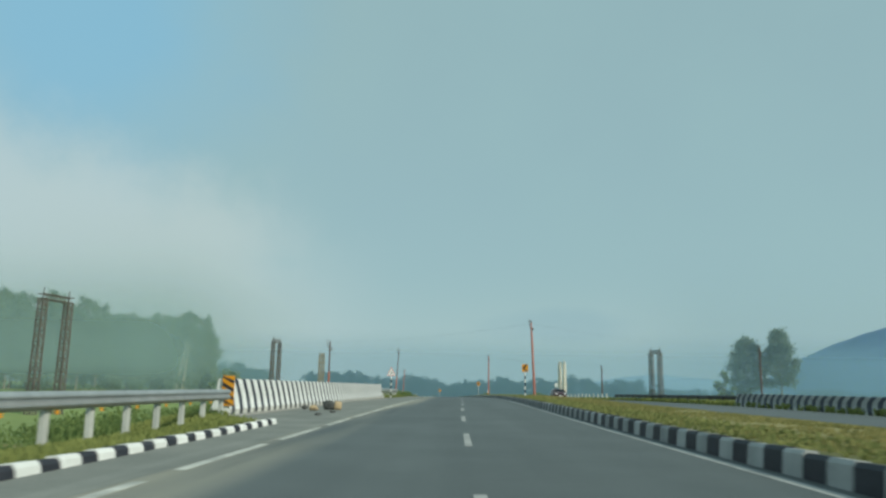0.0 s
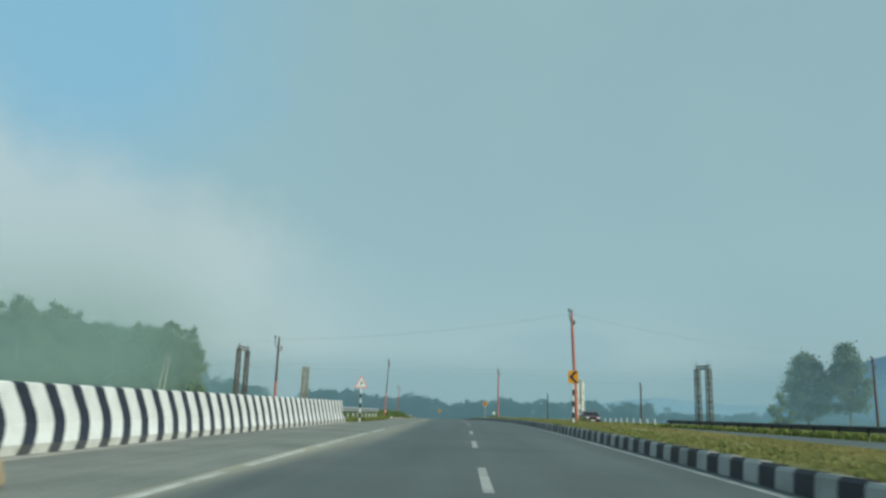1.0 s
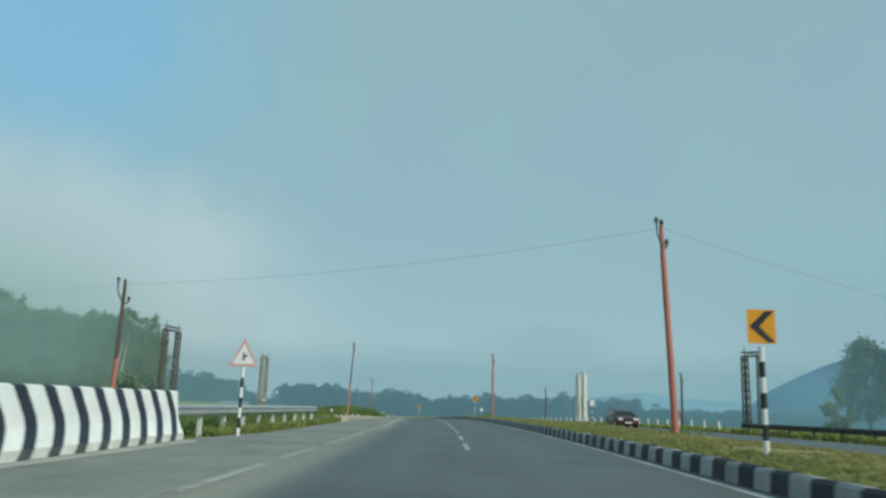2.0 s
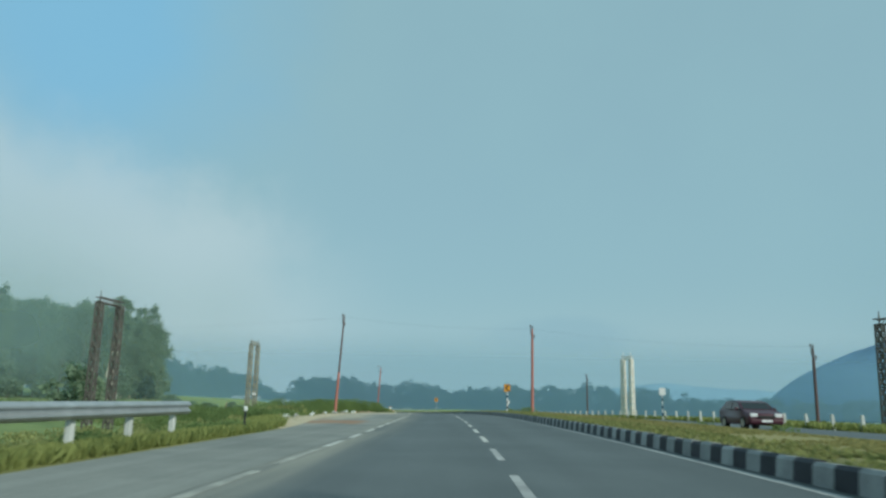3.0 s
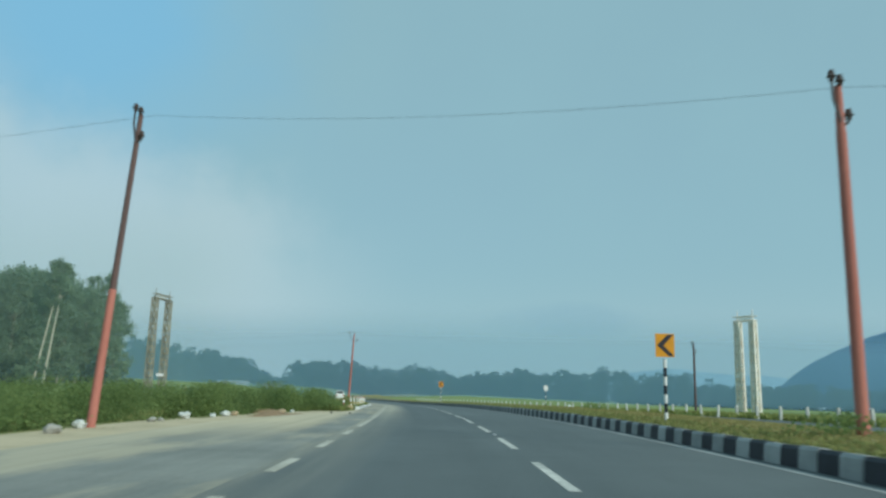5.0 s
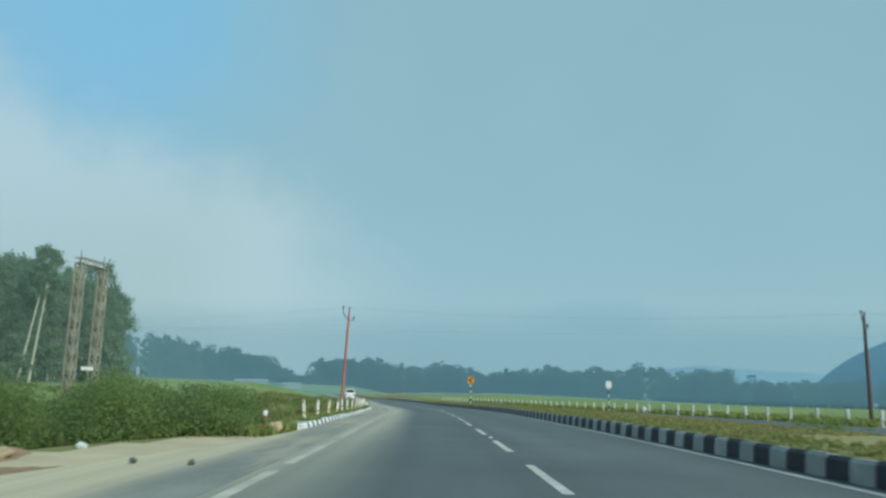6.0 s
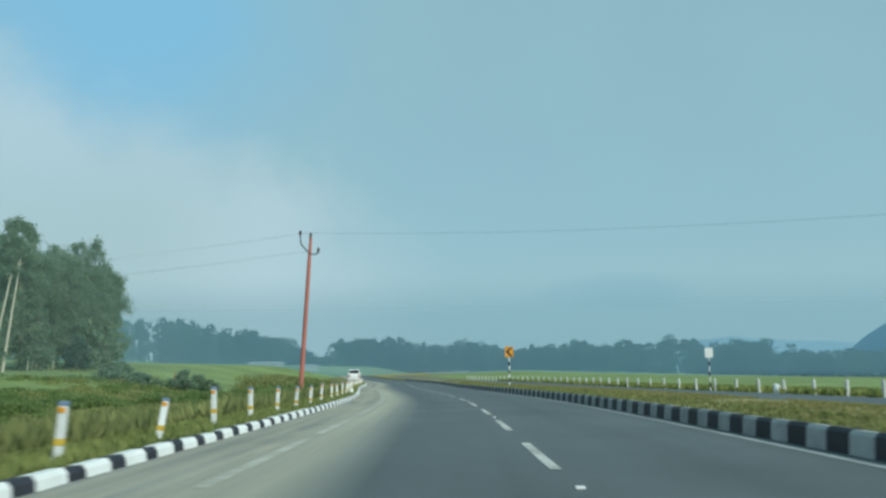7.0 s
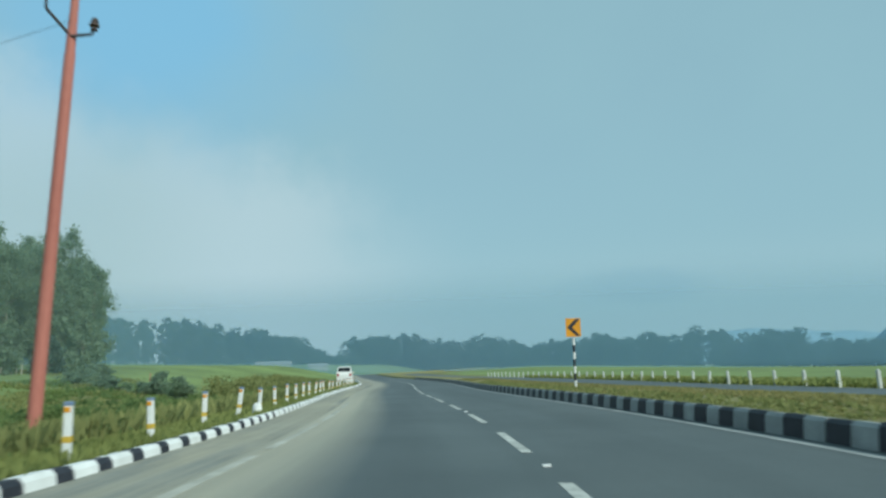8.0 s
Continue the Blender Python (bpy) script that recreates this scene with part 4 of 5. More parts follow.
power_pole(6.62, 71.85, land_at(6.62, 71.85), 8.12, POLE, POLE, "red oxide painted steel power pole in the median", turn=0, arms=0.35, lean=(0, -2.4))
power_pole(-13.2, 77.2, land_at(-13.2, 77.2), 6.45, POLE, POLE_D, "red-brown steel power pole beyond the guard rail", turn=10, arms=0.55, split=0.58)
power_pole(4.40, 130.35, land_at(4.40, 130.35), 8.22, POLE, POLE, "red oxide steel power pole standing in the median", turn=10, arms=0.35)
power_pole(-11.45, 135.3, land_at(-11.45, 135.3), 9.45, POLE, POLE_D, "dark leaning steel pole with red base", lean=(-1.5, 2.8), turn=8, arms=0.3, split=0.42)
power_pole(-14.80, 196.4, land_at(-14.80, 196.4), 8.25, POLE, POLE, "red oxide steel power pole beside the field", turn=6, r=0.108, lean=(0, 2.6))
power_pole(16.9, 184.7, land_at(16.9, 184.7), 7.10, POLE_D, POLE_D, "dark red steel pole across the median", turn=10, arms=0.4)
power_pole(21.4, 120.5, land_at(21.4, 120.5), 6.3, POLE_D, POLE_D, "dark steel pole across the far carriageway", turn=10, arms=0.4)
power_pole(34.0, 90.0, land_at(34.0, 90.0), 7.4, POLE_D, POLE_D, "dark steel pole beyond the far barrier", turn=10, arms=0.4)


def wire(a, b, sag, r=0.004):
    a, b = Vector(a), Vector(b)
    cu = bpy.data.curves.new("power_line", "CURVE")
    cu.dimensions, cu.bevel_depth, cu.bevel_resolution = "3D", r, 1
    sp = cu.splines.new("POLY")
    n = 24
    sp.points.add(n)
    for i in range(n + 1):
        t = i / n
        p = a.lerp(b, t)
        sp.points[i].co = (p.x, p.y, p.z - 4 * sag * t * (1 - t), 1)
    cu.materials.append(WIRE)
    return tagged(new("power_line", cu), "thin grey overhead power line", "power line", "overhead lines")


for (a, b, sag) in (((-13.2, 77.2, 6.45), (6.4, 71.85, 8.05), 0.35), ((6.4, 71.85, 8.05), (34, 90, 7.5), 0.6),
                    ((-13.2, 77.2, 6.45), (-46, 86, 6.5), 0.6),
                    ((-10.72, 135.6, 9.45), (4.46, 130.35, 8.2), 0.3), ((4.46, 130.35, 8.2), (21.4, 120.5, 6.4), 0.4), ((-10.72, 135.6, 9.45), (-60, 146, 9.2), 0.8),
                    ((-14.6, 196.1, 8.4), (16.9, 184.7, 7.2), 0.5), ((16.9, 184.7, 7.2), (60, 172, 7.2), 0.8),
                    ((-14.6, 196.1, 8.4), (-62, 208, 8.2), 0.8), ((-14.3, 196.1, 7.6), (-62, 208.5, 7.4), 0.8)):
    wire(a, b, sag)

# ---------------------------------------------------------------- two-legged lattice towers


def bar_mesh(name, material):
    """A square steel bar of unit length along z, shared by alike pieces."""
    bm = bmesh.new()
    tube(bm, (0, 0, 0), (0, 0, 1), 1.0, sides=4)
    me = bpy.data.meshes.new(name)
    bm.to_mesh(me)
    bm.free()
    me.materials.append(material)
    return me


def bar(name, me, a, b, r, parent):
    a, b = Vector(a), Vector(b)
    q = (b - a).to_track_quat("Z", "Y").to_matrix().to_4x4()
    ob = new(name, me)
    ob.parent = parent
    ob.matrix_basis = Matrix.Translation(a) @ q @ Matrix.Diagonal((r, r, (b - a).length, 1))
    return ob


def lattice_leg(tower, me, material, base, top, w0, w1, bays, thick=1.0):
    """A square lattice mast: four corner angles, each with the crossed bracing of one face."""
    base, top = Vector(base), Vector(top)
    ring = lambda t: [base.lerp(top, t) + Vector((sx * (w0 + (w1 - w0) * t) / 2, sy * (w0 + (w1 - w0) * t) / 2, 0)) for sx, sy in ((-1, -1), (1, -1), (1, 1), (-1, 1))]
    for i in range(4):
        j = (i + 1) % 4
        angle = part("corner_angle", tubed(ring(0)[i], ring(1)[i], 0.055 * thick, sides=4), material, tower)
        for k in range(bays):
            lo, hi = ring(k / bays), ring((k + 1) / bays)
            bar("brace", me, lo[i], hi[j], 0.03 * thick, angle)
            bar("brace", me, lo[j], hi[i], 0.03 * thick, angle)
            bar("strut", me, hi[i], hi[j], 0.03 * thick, angle)


def lattice_tower(x, y, z0, z1, gap, turn, material, label, plate=False, w=0.62, thick=1.3):
    h = z1 - z0
    t = thing("lattice_tower", Matrix.Translation((x, y, z0)) @ pose(0, 0, 0, 0, 0, turn), label, "lattice tower", "two-legged towers")
    me = bar_mesh("brace", material)
    for side in (-1, 1):
        lattice_leg(t, me, material, (side * gap / 2, 0, -0.5), (side * gap / 2, 0, h - 0.5), w, w * 0.8, 11, thick)
    for yy in (-0.25, 0.25):
        for zz in (h - 0.55, h - 0.1):
            beam = part("cross_beam", tubed((-gap / 2 - 0.35, yy, zz), (gap / 2 + 0.35, yy, zz), 0.055, sides=4), material, t)
        for k in range(6):
            xx = -gap / 2 + gap * k / 6
            bar("lacing", me, (xx, yy, h - 0.55), (xx + gap / 6, yy, h - 0.1), 0.035, beam)
    for side in (-1, 1):
        part("peak", tubed((side * gap / 2, 0, h - 0.5), (side * gap / 2, 0, h + 0.55), 0.07, 0.03, 6), material, t)
    if plate:
        part("number_board", boxed((1.5, 0.04, 0.28), (0.0, -0.45, h * 0.36), bevel=0.01), SIGNWHITE, t, "blank pale plate")
    return t


lattice_tower(-36.0, 67.2, -0.6, 9.6, 3.0, 75, LATTICE, "dark brown two-legged lattice tower in the field")
lattice_tower(-33.9, 141.0, -0.8, 11.4, 3.4, 84, LATTICE, "brown two-legged lattice tower before the grove")
lattice_tower(-36.0, 199.1, -1.2, 12.3, 3.0, 84, LATTICE_G, "grey-brown two-legged lattice tower with a small plate", True)
lattice_tower(24.7, 194.2, 1.0, 10.7, 1.75, -57, LATTICE_W, "white-painted two-legged lattice tower with rust stains", w=0.54, thick=2.2)
lattice_tower(32.2, 131.0, 0.8, 9.7, 1.9, -57, LATTICE, "dark two-legged lattice tower beyond the far carriageway")

# ---------------------------------------------------------------- stones and litter


def stone(x, y, z, size, material, seed, label, name="stone", squash=0.7):
    bm = bmesh.new()
    bmesh.ops.create_icosphere(bm, subdivisions=3, radius=0.5)
    for v in bm.verts:
        d = 1 + 0.42 * noise.noise(v.co * 1.9 + Vector((seed * 3.1, 0, 0))) + 0.12 * noise.noise(v.co * 6 + Vector((seed, 4, 0)))
        v.co = Vector((v.co.x * size[0] * d, v.co.y * size[1] * d, v.co.z * size[2] * d))
    low = min(v.co.z for v in bm.verts)
    for v in bm.verts:
        v.co.z = max(v.co.z - low - size[2] * 0.14, -0.01)
    ob = part(name, bm, material, None)
    ob.matrix_world = Matrix.Translation((x, y, z))
    return tagged(ob, label, "stone")


def stone_at(u, y, size, material, seed, label, lift=0.0, name="stone"):
    p = at(u, y, lift)
    return stone(p.x, p.y, p.z, size, material, seed, label, name)


stone_at(-5.75, 30.3, (0.34, 0.32, 0.24), STONE, 1, "rough tan stone lying on the shoulder")
stone_at(-5.30, 31.5, (0.56, 0.6, 0.42), STONE_D, 2, "large dark stone lying on the shoulder", name="boulder")
stone_at(-4.98, 31.4, (0.30, 0.36, 0.38), STONE, 3, "broken tan stone beside a dark boulder")
stone_at(-6.3, 31.4, (0.24, 0.24, 0.18), STONE_D, 4, "dark stone at the foot of the barrier")
# The next two dark lumps stand in for a smear of shadow.
stone_at(-4.7, 28.4, (0.20, 0.18, 0.08), STONE_D, 5, "dark lump standing in for a shadow on the shoulder")
stone_at(-4.8, 26.0, (0.24, 0.20, 0.08), STONE_D, 6, "flat dark lump standing in for a shadow on the shoulder")
stone_at(-5.15, 158.8, (0.36, 0.34, 0.30), STONE, 7, "tan boulder at the end of the kerb", name="boulder")
for k in range(9):
    yy = 161.9 - 0.10 * k
    stone_at(-5.0 - 0.125 * k, yy, (0.30, 0.34, 0.18), CONCRETE if k % 3 else STEEL, 20 + k, "broken pale concrete lump at the kerb's end")
rng = np.random.default_rng(31)
for k in range(20):
    yy = rng.uniform(110, 158)
    d = rng.uniform(0.18, 0.40)
    stone_at(-verge_edge(yy) - rng.uniform(-0.5, 0.2), yy, (d, d * 1.1, d * 0.7), (STONEWHITE, CONCRETE, STONE, STONEWHITE)[k % 4], 40 + k, "pale stone along the sandy edge", -0.08)
# Two dark lumps are put where small birds sit.
stone_at(-5.4, 150.3, (0.09, 0.11, 0.08), STONE_D, 61, "small dark lump in place of a bird on the sand", 0.0)
stone_at(-4.6, 150.3, (0.09, 0.10, 0.08), STONE_D, 62, "small dark lump in place of a bird on the sand", 0.0)
stone_at(19.15, 210.2, (0.50, 0.34, 0.80), WHITE, 63, "whitewashed stone beside the far carriageway", -0.2)
stone_at(-5.15, 204.2, (0.22, 0.22, 0.62), WHITE, 65, "whitewashed stone among the posts", -0.1)


# low heaps of brown soil tipped along the sandy edge
SOIL = mat("brown_soil", (0.33, 0.225, 0.13), (0.20, 0.135, 0.085), 1.6, 0.95, 0.6, fine=14)


def soil_heap(u, y, wide, long, high, seed):
    """A low spread of tipped soil with a ragged edge, rising out of the ground."""
    p = at(u, y)
    n, verts, faces = 26, [], []
    for i in range(n + 1):
        for k in range(n + 1):
            a, b = 2.6 * i / n - 1.3, 2.6 * k / n - 1.3
            lump = noise.fractal(Vector((a * 1.7 + seed, b * 1.7, seed)), 1.0, 2.1, 4)
            h = high * (1 - a * a - b * b + 0.7 * lump)
            q = at(u + a * wide, y + b * long)
            verts.append((q.x - p.x, q.y - p.y, max(h, -0.05) + land(u + a * wide, y + b * long) - p.z))
    for i in range(n):
        for k in range(n):
            v = i * (n + 1) + k
            faces.append((v, v + n + 1, v + n + 2, v + 1))
    ob = obj("soil_heap", verts, faces, SOIL, shade=True)
    ob.matrix_world = Matrix.Translation(p)
    return tagged(ob, "low spread of brown soil tipped on the sandy edge", "soil heap", "soil along the sandy edge")


for row in ((-7.4, 147.4, 0.9, 1.9, 0.11, 71), (-6.6, 149.0, 0.5, 1.3, 0.05, 72), (-8.3, 151.2, 0.8, 1.3, 0.16, 73)):
    soil_heap(*row)

# a low culvert parapet below the verge
foot, head = Vector((-11.2, 93.0, 0)), Vector((-12.3, 100.6, 0))
foot.z, head.z = land_at(foot.x, foot.y), land_at(head.x, head.y)
culvert = thing("culvert_wall", Matrix.Translation(foot) @ pose(0, 0, 0, math.degrees(math.atan2(head.z - foot.z, (head - foot).length)), 0, math.degrees(math.atan2(-(head.x - foot.x), head.y - foot.y))), "low pale concrete culvert parapet in the grass", "parapet")
span = (head - foot).length
part("wall", boxed((0.32, span, 1.0), (0, span / 2, 0.08), bevel=0.03), CONCRETE, culvert)
part("coping", boxed((0.42, span + 0.1, 0.10), (0, span / 2, 0.62), bevel=0.02), STONEWHITE, culvert, "paler coping")


# low marker posts on the verge
for u, yy, lean, tall in ((-6.9, 93.2, 4.0, 1.0),):
    p = at(u, yy)
    p.z = land(u, yy)
    s = thing("marker_post", Matrix.Translation(p) @ pose(0, 0, 0, lean, 3, 0) @ Matrix.Diagonal((1.0, 1.0, tall, 1)), "dark slim marker post with a white head in the verge", "marker post", "verge markers")
    part("stem", tubed((0, 0, -0.2), (0, 0, 0.64), 0.03, sides=8), BLACK, s)
    part("head", boxed((0.10, 0.09, 0.13), (0, 0, 0.70), bevel=0.025), WHITE, s, "white head")
p = at(-5.5, 159.45)
p.z = land(-5.5, 159.45)
stub = thing("marker_post", Matrix.Translation(p) @ pose(0, 0, 0, 3, -4, 12), "short reddish marker post with a whitewashed head", "marker post", "verge markers")
part("stem", boxed((0.075, 0.07, 0.62), (0, 0, 0.13), bevel=0.02), POLE, stub)
part("head", boxed((0.105, 0.10, 0.13), (0, 0, 0.505), bevel=0.03), WHITE, stub, "white head")
part("cap", boxed((0.08, 0.075, 0.04), (0, 0, 0.585), bevel=0.015), POLE, stub, "dull red top")

# ---------------------------------------------------------------- trees


def build_tree(name, seed, height, spread, low, clumps, per, leaf, leaf_mat, label, category="tree", lean=0.0, trunk_r=0.28, column=True, group="", bark=None):
    """A tapered trunk with limbs, and a crown of leaf clumps with gaps."""
    rng = np.random.default_rng(seed)
    t = thing(name, Matrix.Identity(4), label, category, group)
    bm = bmesh.new()
    pts = [Vector((lean * k / 6 + rng.normal(0, 0.05) * k / 3, rng.normal(0, 0.05) * k / 3, height * 0.86 * k / 6 - (0.5 if k == 0 else 0))) for k in range(7)]
    for k in range(6):
        tube(bm, pts[k], pts[k + 1], trunk_r * (1 - 0.14 * k), trunk_r * (1 - 0.14 * (k + 1)), 8)
    cs = []
    for _ in range(clumps):
        f = rng.uniform(0, 1)
        z = low + (height - low) * f
        wide = spread * (math.sin(math.pi * min(0.95, 0.18 + 0.74 * f)) ** 0.55 if column else math.sqrt(max(0.05, 1 - (2 * f - 0.85) ** 2)))
        a, r = rng.uniform(0, 2 * math.pi), wide * math.sqrt(rng.uniform(0.12, 1.0))
        i = min(int(z / (height * 0.86) * 6), 5)
        c = Vector((pts[i].x + r * math.cos(a), pts[i].y + r * math.sin(a), z))
        cs.append((c, rng.uniform(0.5, 1.0)))
        if rng.uniform() < 0.45:
            root = Vector((pts[i].x, pts[i].y, max(low * 0.8, z - r * 0.9)))
            tube(bm, root, c, trunk_r * 0.22, trunk_r * 0.06, 5)
    part("trunk", bm, bark or BARK, t)
    rad = spread * 0.36
    pos = np.concatenate([np.array(c)[None] + rng.normal(0, 1, (per, 3)) * [rad * s * 0.55, rad * s * 0.55, rad * s * 0.5] for c, s in cs])
    v, f = leaves(pos, leaf, rng)
    quick("crown", v, f, leaf_mat, t)
    return t


GROVE = "trees of the grove"
kinds = [
    build_tree("tree", 101, 31, 5.8, 4.5, 80, 140, 0.44, LEAF, "tall green plantation tree with pale trunk in a grove", group=GROVE),
    build_tree("tree", 102, 33, 5.4, 7.0, 76, 140, 0.44, LEAF, "tall slender green tree with bare lower trunk", lean=2.0, group=GROVE),
    build_tree("tree", 103, 28, 6.2, 3.0, 84, 140, 0.44, LEAF, "broad green tree leafy to near the ground", group=GROVE),
]
rng = np.random.default_rng(41)
edge = [(-119, 366), (-122, 346), (-125, 326), (-133, 305), (-140, 280), (-149, 255), (-156, 230), (-163, 205)]
places = []
for (x0, y0), (x1, y1) in zip(edge, edge[1:]):
    for k in range(3):
        f = (k + rng.uniform(0.1, 0.9)) / 3
        for row in range(3):
            places.append((x0 + (x1 - x0) * f - 8.0 * row + rng.normal(0, 1.2), y0 + (y1 - y0) * f + 4.5 * row + rng.normal(0, 1.2)))
for k in range(7):
    places.append((-125.5 - 6.0 * k + rng.normal(0, 1), 376 + 9 * k + rng.normal(0, 1)))
places.append((-121.5, 373))
used = set()
for x, y in places:
    i = int(rng.integers(3))
    s = rng.uniform(0.86, 1.08) * (0.88 if x > -118 else 1.0)
    z = land_at(x, y)
    m = Matrix.Translation((x, y, z)) @ pose(0, 0, 0, 0, rng.normal(0, 1.5), rng.uniform(0, 360))
    if i in used:
        ob = copy_thing(kinds[i], m)
    else:
        ob = kinds[i]
        ob.matrix_world = m
        used.add(i)
    ob.scale = (s, s, s * rng.uniform(0.95, 1.05))

for x, y, ln, seed in ((-114.6, 318.5, 2.5, 121), (-116.8, 317.5, 4.5, 122)):
    t = build_tree("tree", seed, 33, 3.2, 21, 40, 90, 0.44, LEAF, "tall leaning tree with long bare pale trunk", lean=ln, trunk_r=0.38, group=GROVE, bark=PALEBARK)
    t.matrix_world = Matrix.Translation((x, y, land_at(x, y)))
small = build_tree("tree", 110, 12.5, 4.6, 0.8, 60, 40, 0.75, LEAF, "low bushy green tree at the grove's edge", column=False, trunk_r=0.2, group="low trees")
small.matrix_world = Matrix.Translation((-117, 352, land_at(-117, 352)))
for x, y, s in ((-116.5, 362, 0.95), (-119, 336, 0.8), (-118, 318, 0.9), (-131, 290, 0.8), (-142, 262, 1.0), (-126, 300, 0.7), (-152, 232, 0.9)):
    c = copy_thing(small, Matrix.Translation((x, y, land_at(x, y))) @ pose(0, 0, 0, 0, 0, 57 * s * 10))
    c.scale = (s, s, s)
shrub = build_tree("shrub", 111, 4.0, 2.0, 0.1, 46, 40, 0.40, LEAF, "dark round shrub at the field's edge", "shrub", column=False, trunk_r=0.1)
shrub.matrix_world = Matrix.Translation((-51.0, 170.0, land_at(-51.0, 170.0))) @ Matrix.Diagonal((1.7, 1.7, 1.5, 1))
for x, y, w, h in ((-92, 318, 0.7, 0.38), (-86, 314, 0.9, 0.42), (-80, 309, 0.8, 0.45), (-76, 305, 0.9, 0.40), (-75, 320, 0.75, 0.62), (-73, 323, 0.6, 0.5),
                   (-105, 345, 0.9, 0.5), (-108, 356, 1.0, 0.5), (-101, 338, 0.8, 0.4), (-70, 303, 0.7, 0.36), (-66, 300, 0.8, 0.4), (-60, 296, 0.7, 0.4)):
    c = copy_thing(shrub, Matrix.Translation((x, y, land_at(x, y))) @ pose(0, 0, 0, 0, 0, 31 * x))
    c.scale = (1.5 * w, 1.5 * w, 1.35 * h)
# Dark-leaved shrubs added to imitate deep shadow between the grove's trunks.
dark = build_tree("shrub", 112, 8.0, 2.6, 0.1, 60, 50, 0.5, LEAF_F, "dark shrub standing in for a shadow gap under the grove", "shrub", column=False, trunk_r=0.12)
dark.matrix_world = Matrix.Translation((-112.6, 343.0, land_at(-112.6, 343.0)))
c = copy_thing(dark, Matrix.Translation((-124.0, 318.0, land_at(-124.0, 318.0))))
c.scale = (1.1, 1.1, 0.75)
# pale stakes along the foot of the grove, and one red stake in the field
first = None
for k in range(7):
    x, y = -118.4 + 0.08 * k, 332.6 + 1.5 * k
    m = Matrix.Translation((x, y, land_at(x, y))) @ pose(0, 0, 0, 3 * math.sin(k * 2.3), 4 * math.sin(k * 1.7), 20 * k)
    if first is None:
        first = thing("stake", m, "pale thin wooden stake at the foot of the grove", "stake", "stakes below the grove")
        part("shaft", tubed((0, 0, -0.3), (0, 0, 2.3), 0.12, 0.09, 8), PALEBARK, first)
    else:
        copy_thing(first, m).scale = (1, 1, 0.75 + 0.08 * (k * 3 % 5))
red = thing("stake", Matrix.Translation((-76.5, 318.1, land_at(-76.5, 318.1))) @ pose(0, 0, 0, 1, 2, 0), "slim faded red stake standing in the field", "stake")
part("shaft", tubed((0, 0, -0.3), (0, 0, 3.4), 0.10, 0.08, 8), POLE, red)
for x, y, h, s in ((53.6, 148.5, 12.0, 1.0), (58.4, 145.0, 13.2, 1.0)):
    t = build_tree("tree", int(x * 10), h, 3.2, 2.4 if x < 55 else 4.0, 84, 110, 0.34, LEAF_H, "slim field tree with bare lower trunk" if x > 55 else "bushy field tree with uneven crown", trunk_r=0.2, column=False, group="field trees")
    t.matrix_world = Matrix.Translation((x, y, land_at(x, y)))
low = build_tree("tree", 531, 5.5, 1.6, 0.4, 26, 36, 0.5, LEAF_B, "young light-green tree below taller trees", trunk_r=0.08, column=False)
low.matrix_world = Matrix.Translation((48.3, 146.0, land_at(48.3, 146.0)))


def woods(name, seed, line, depth, count, height, leaf, label, wide=(5.0, 8.5)):
    """A far belt of trees along a line: trunks and crowns of many clumps in one object."""
    rng = np.random.default_rng(seed)
    cs, tv, tf = [], [], []
    line = np.array(line, float)
    seg = np.r_[0, np.cumsum(np.hypot(*np.diff(line, axis=0).T))]
    for k in range(count):
        s = seg[-1] * (k + rng.uniform(0, 1)) / count
        x, y = np.interp(s, seg, line[:, 0]), np.interp(s, seg, line[:, 1])
        x, y = x + rng.normal(0, 2), y + rng.uniform(0, depth)
        u = x - road_x(min(y, 420))[0]
        z = land(u, y)
        h = np.interp(s, seg, height) * rng.uniform(0.80, 1.04) * (0.92 + 0.26 * noise.noise((s * 0.045, seed, 0)))
        w = rng.uniform(*wide)
        m = 150
        f = rng.uniform(0.04, 1, m)
        a, r = rng.uniform(0, 2 * np.pi, m), w * np.sqrt(rng.uniform(0, 1, m)) * np.sin(np.pi * np.clip(0.2 + 0.74 * f, 0, 0.97)) ** 0.6
        cs.append(np.stack([x + r * np.cos(a), y + r * np.sin(a), z + h * f], 1))
        b = len(tv)
        for sx, sz in ((-0.3, 0), (0.3, 0), (0.15, h * 0.8), (-0.15, h * 0.8)):
            tv.append((x + sx, y, z + sz))
        tf.append((b, b + 1, b + 2, b + 3))
    v, f = leaves(np.concatenate(cs), leaf, rng)
    f = np.concatenate([f, np.array(tf) + len(v)])
    ob = quick(name, np.concatenate([v, np.array(tv)]), f, LEAF_F)
    return tagged(ob, label, "woods", kind="stuff")


def polar(az, r, x0=-7.0, y0=185.0):
    return (x0 + r * math.sin(radians(az)), y0 + r * math.cos(radians(az)))


woods("far_woods", 53, [polar(a, r) for a, r in ((-36, 470), (-28, 485), (-24, 530), (-20.5, 590), (-18, 660), (-16.3, 720))], 40, 120, (28, 29, 29, 26, 21, 11), 2.3, "hazy dark-green woods behind the fields")
woods("far_woods", 51, [polar(a, r) for a, r in ((-14.3, 620), (-11, 640), (-6, 650), (-2.5, 650), (-0.9, 650))], 40, 82, (24, 28, 29, 27, 19), 2.3, "hazy blue-green belt of far trees")
woods("far_woods", 52, [polar(a, r) for a, r in ((-1.4, 660), (1.0, 650), (3, 640), (8, 600), (13, 570), (18.6, 540))], 40, 112, (17, 23, 26, 26, 27, 24), 2.3, "hazy blue-green belt of far trees across the fields")
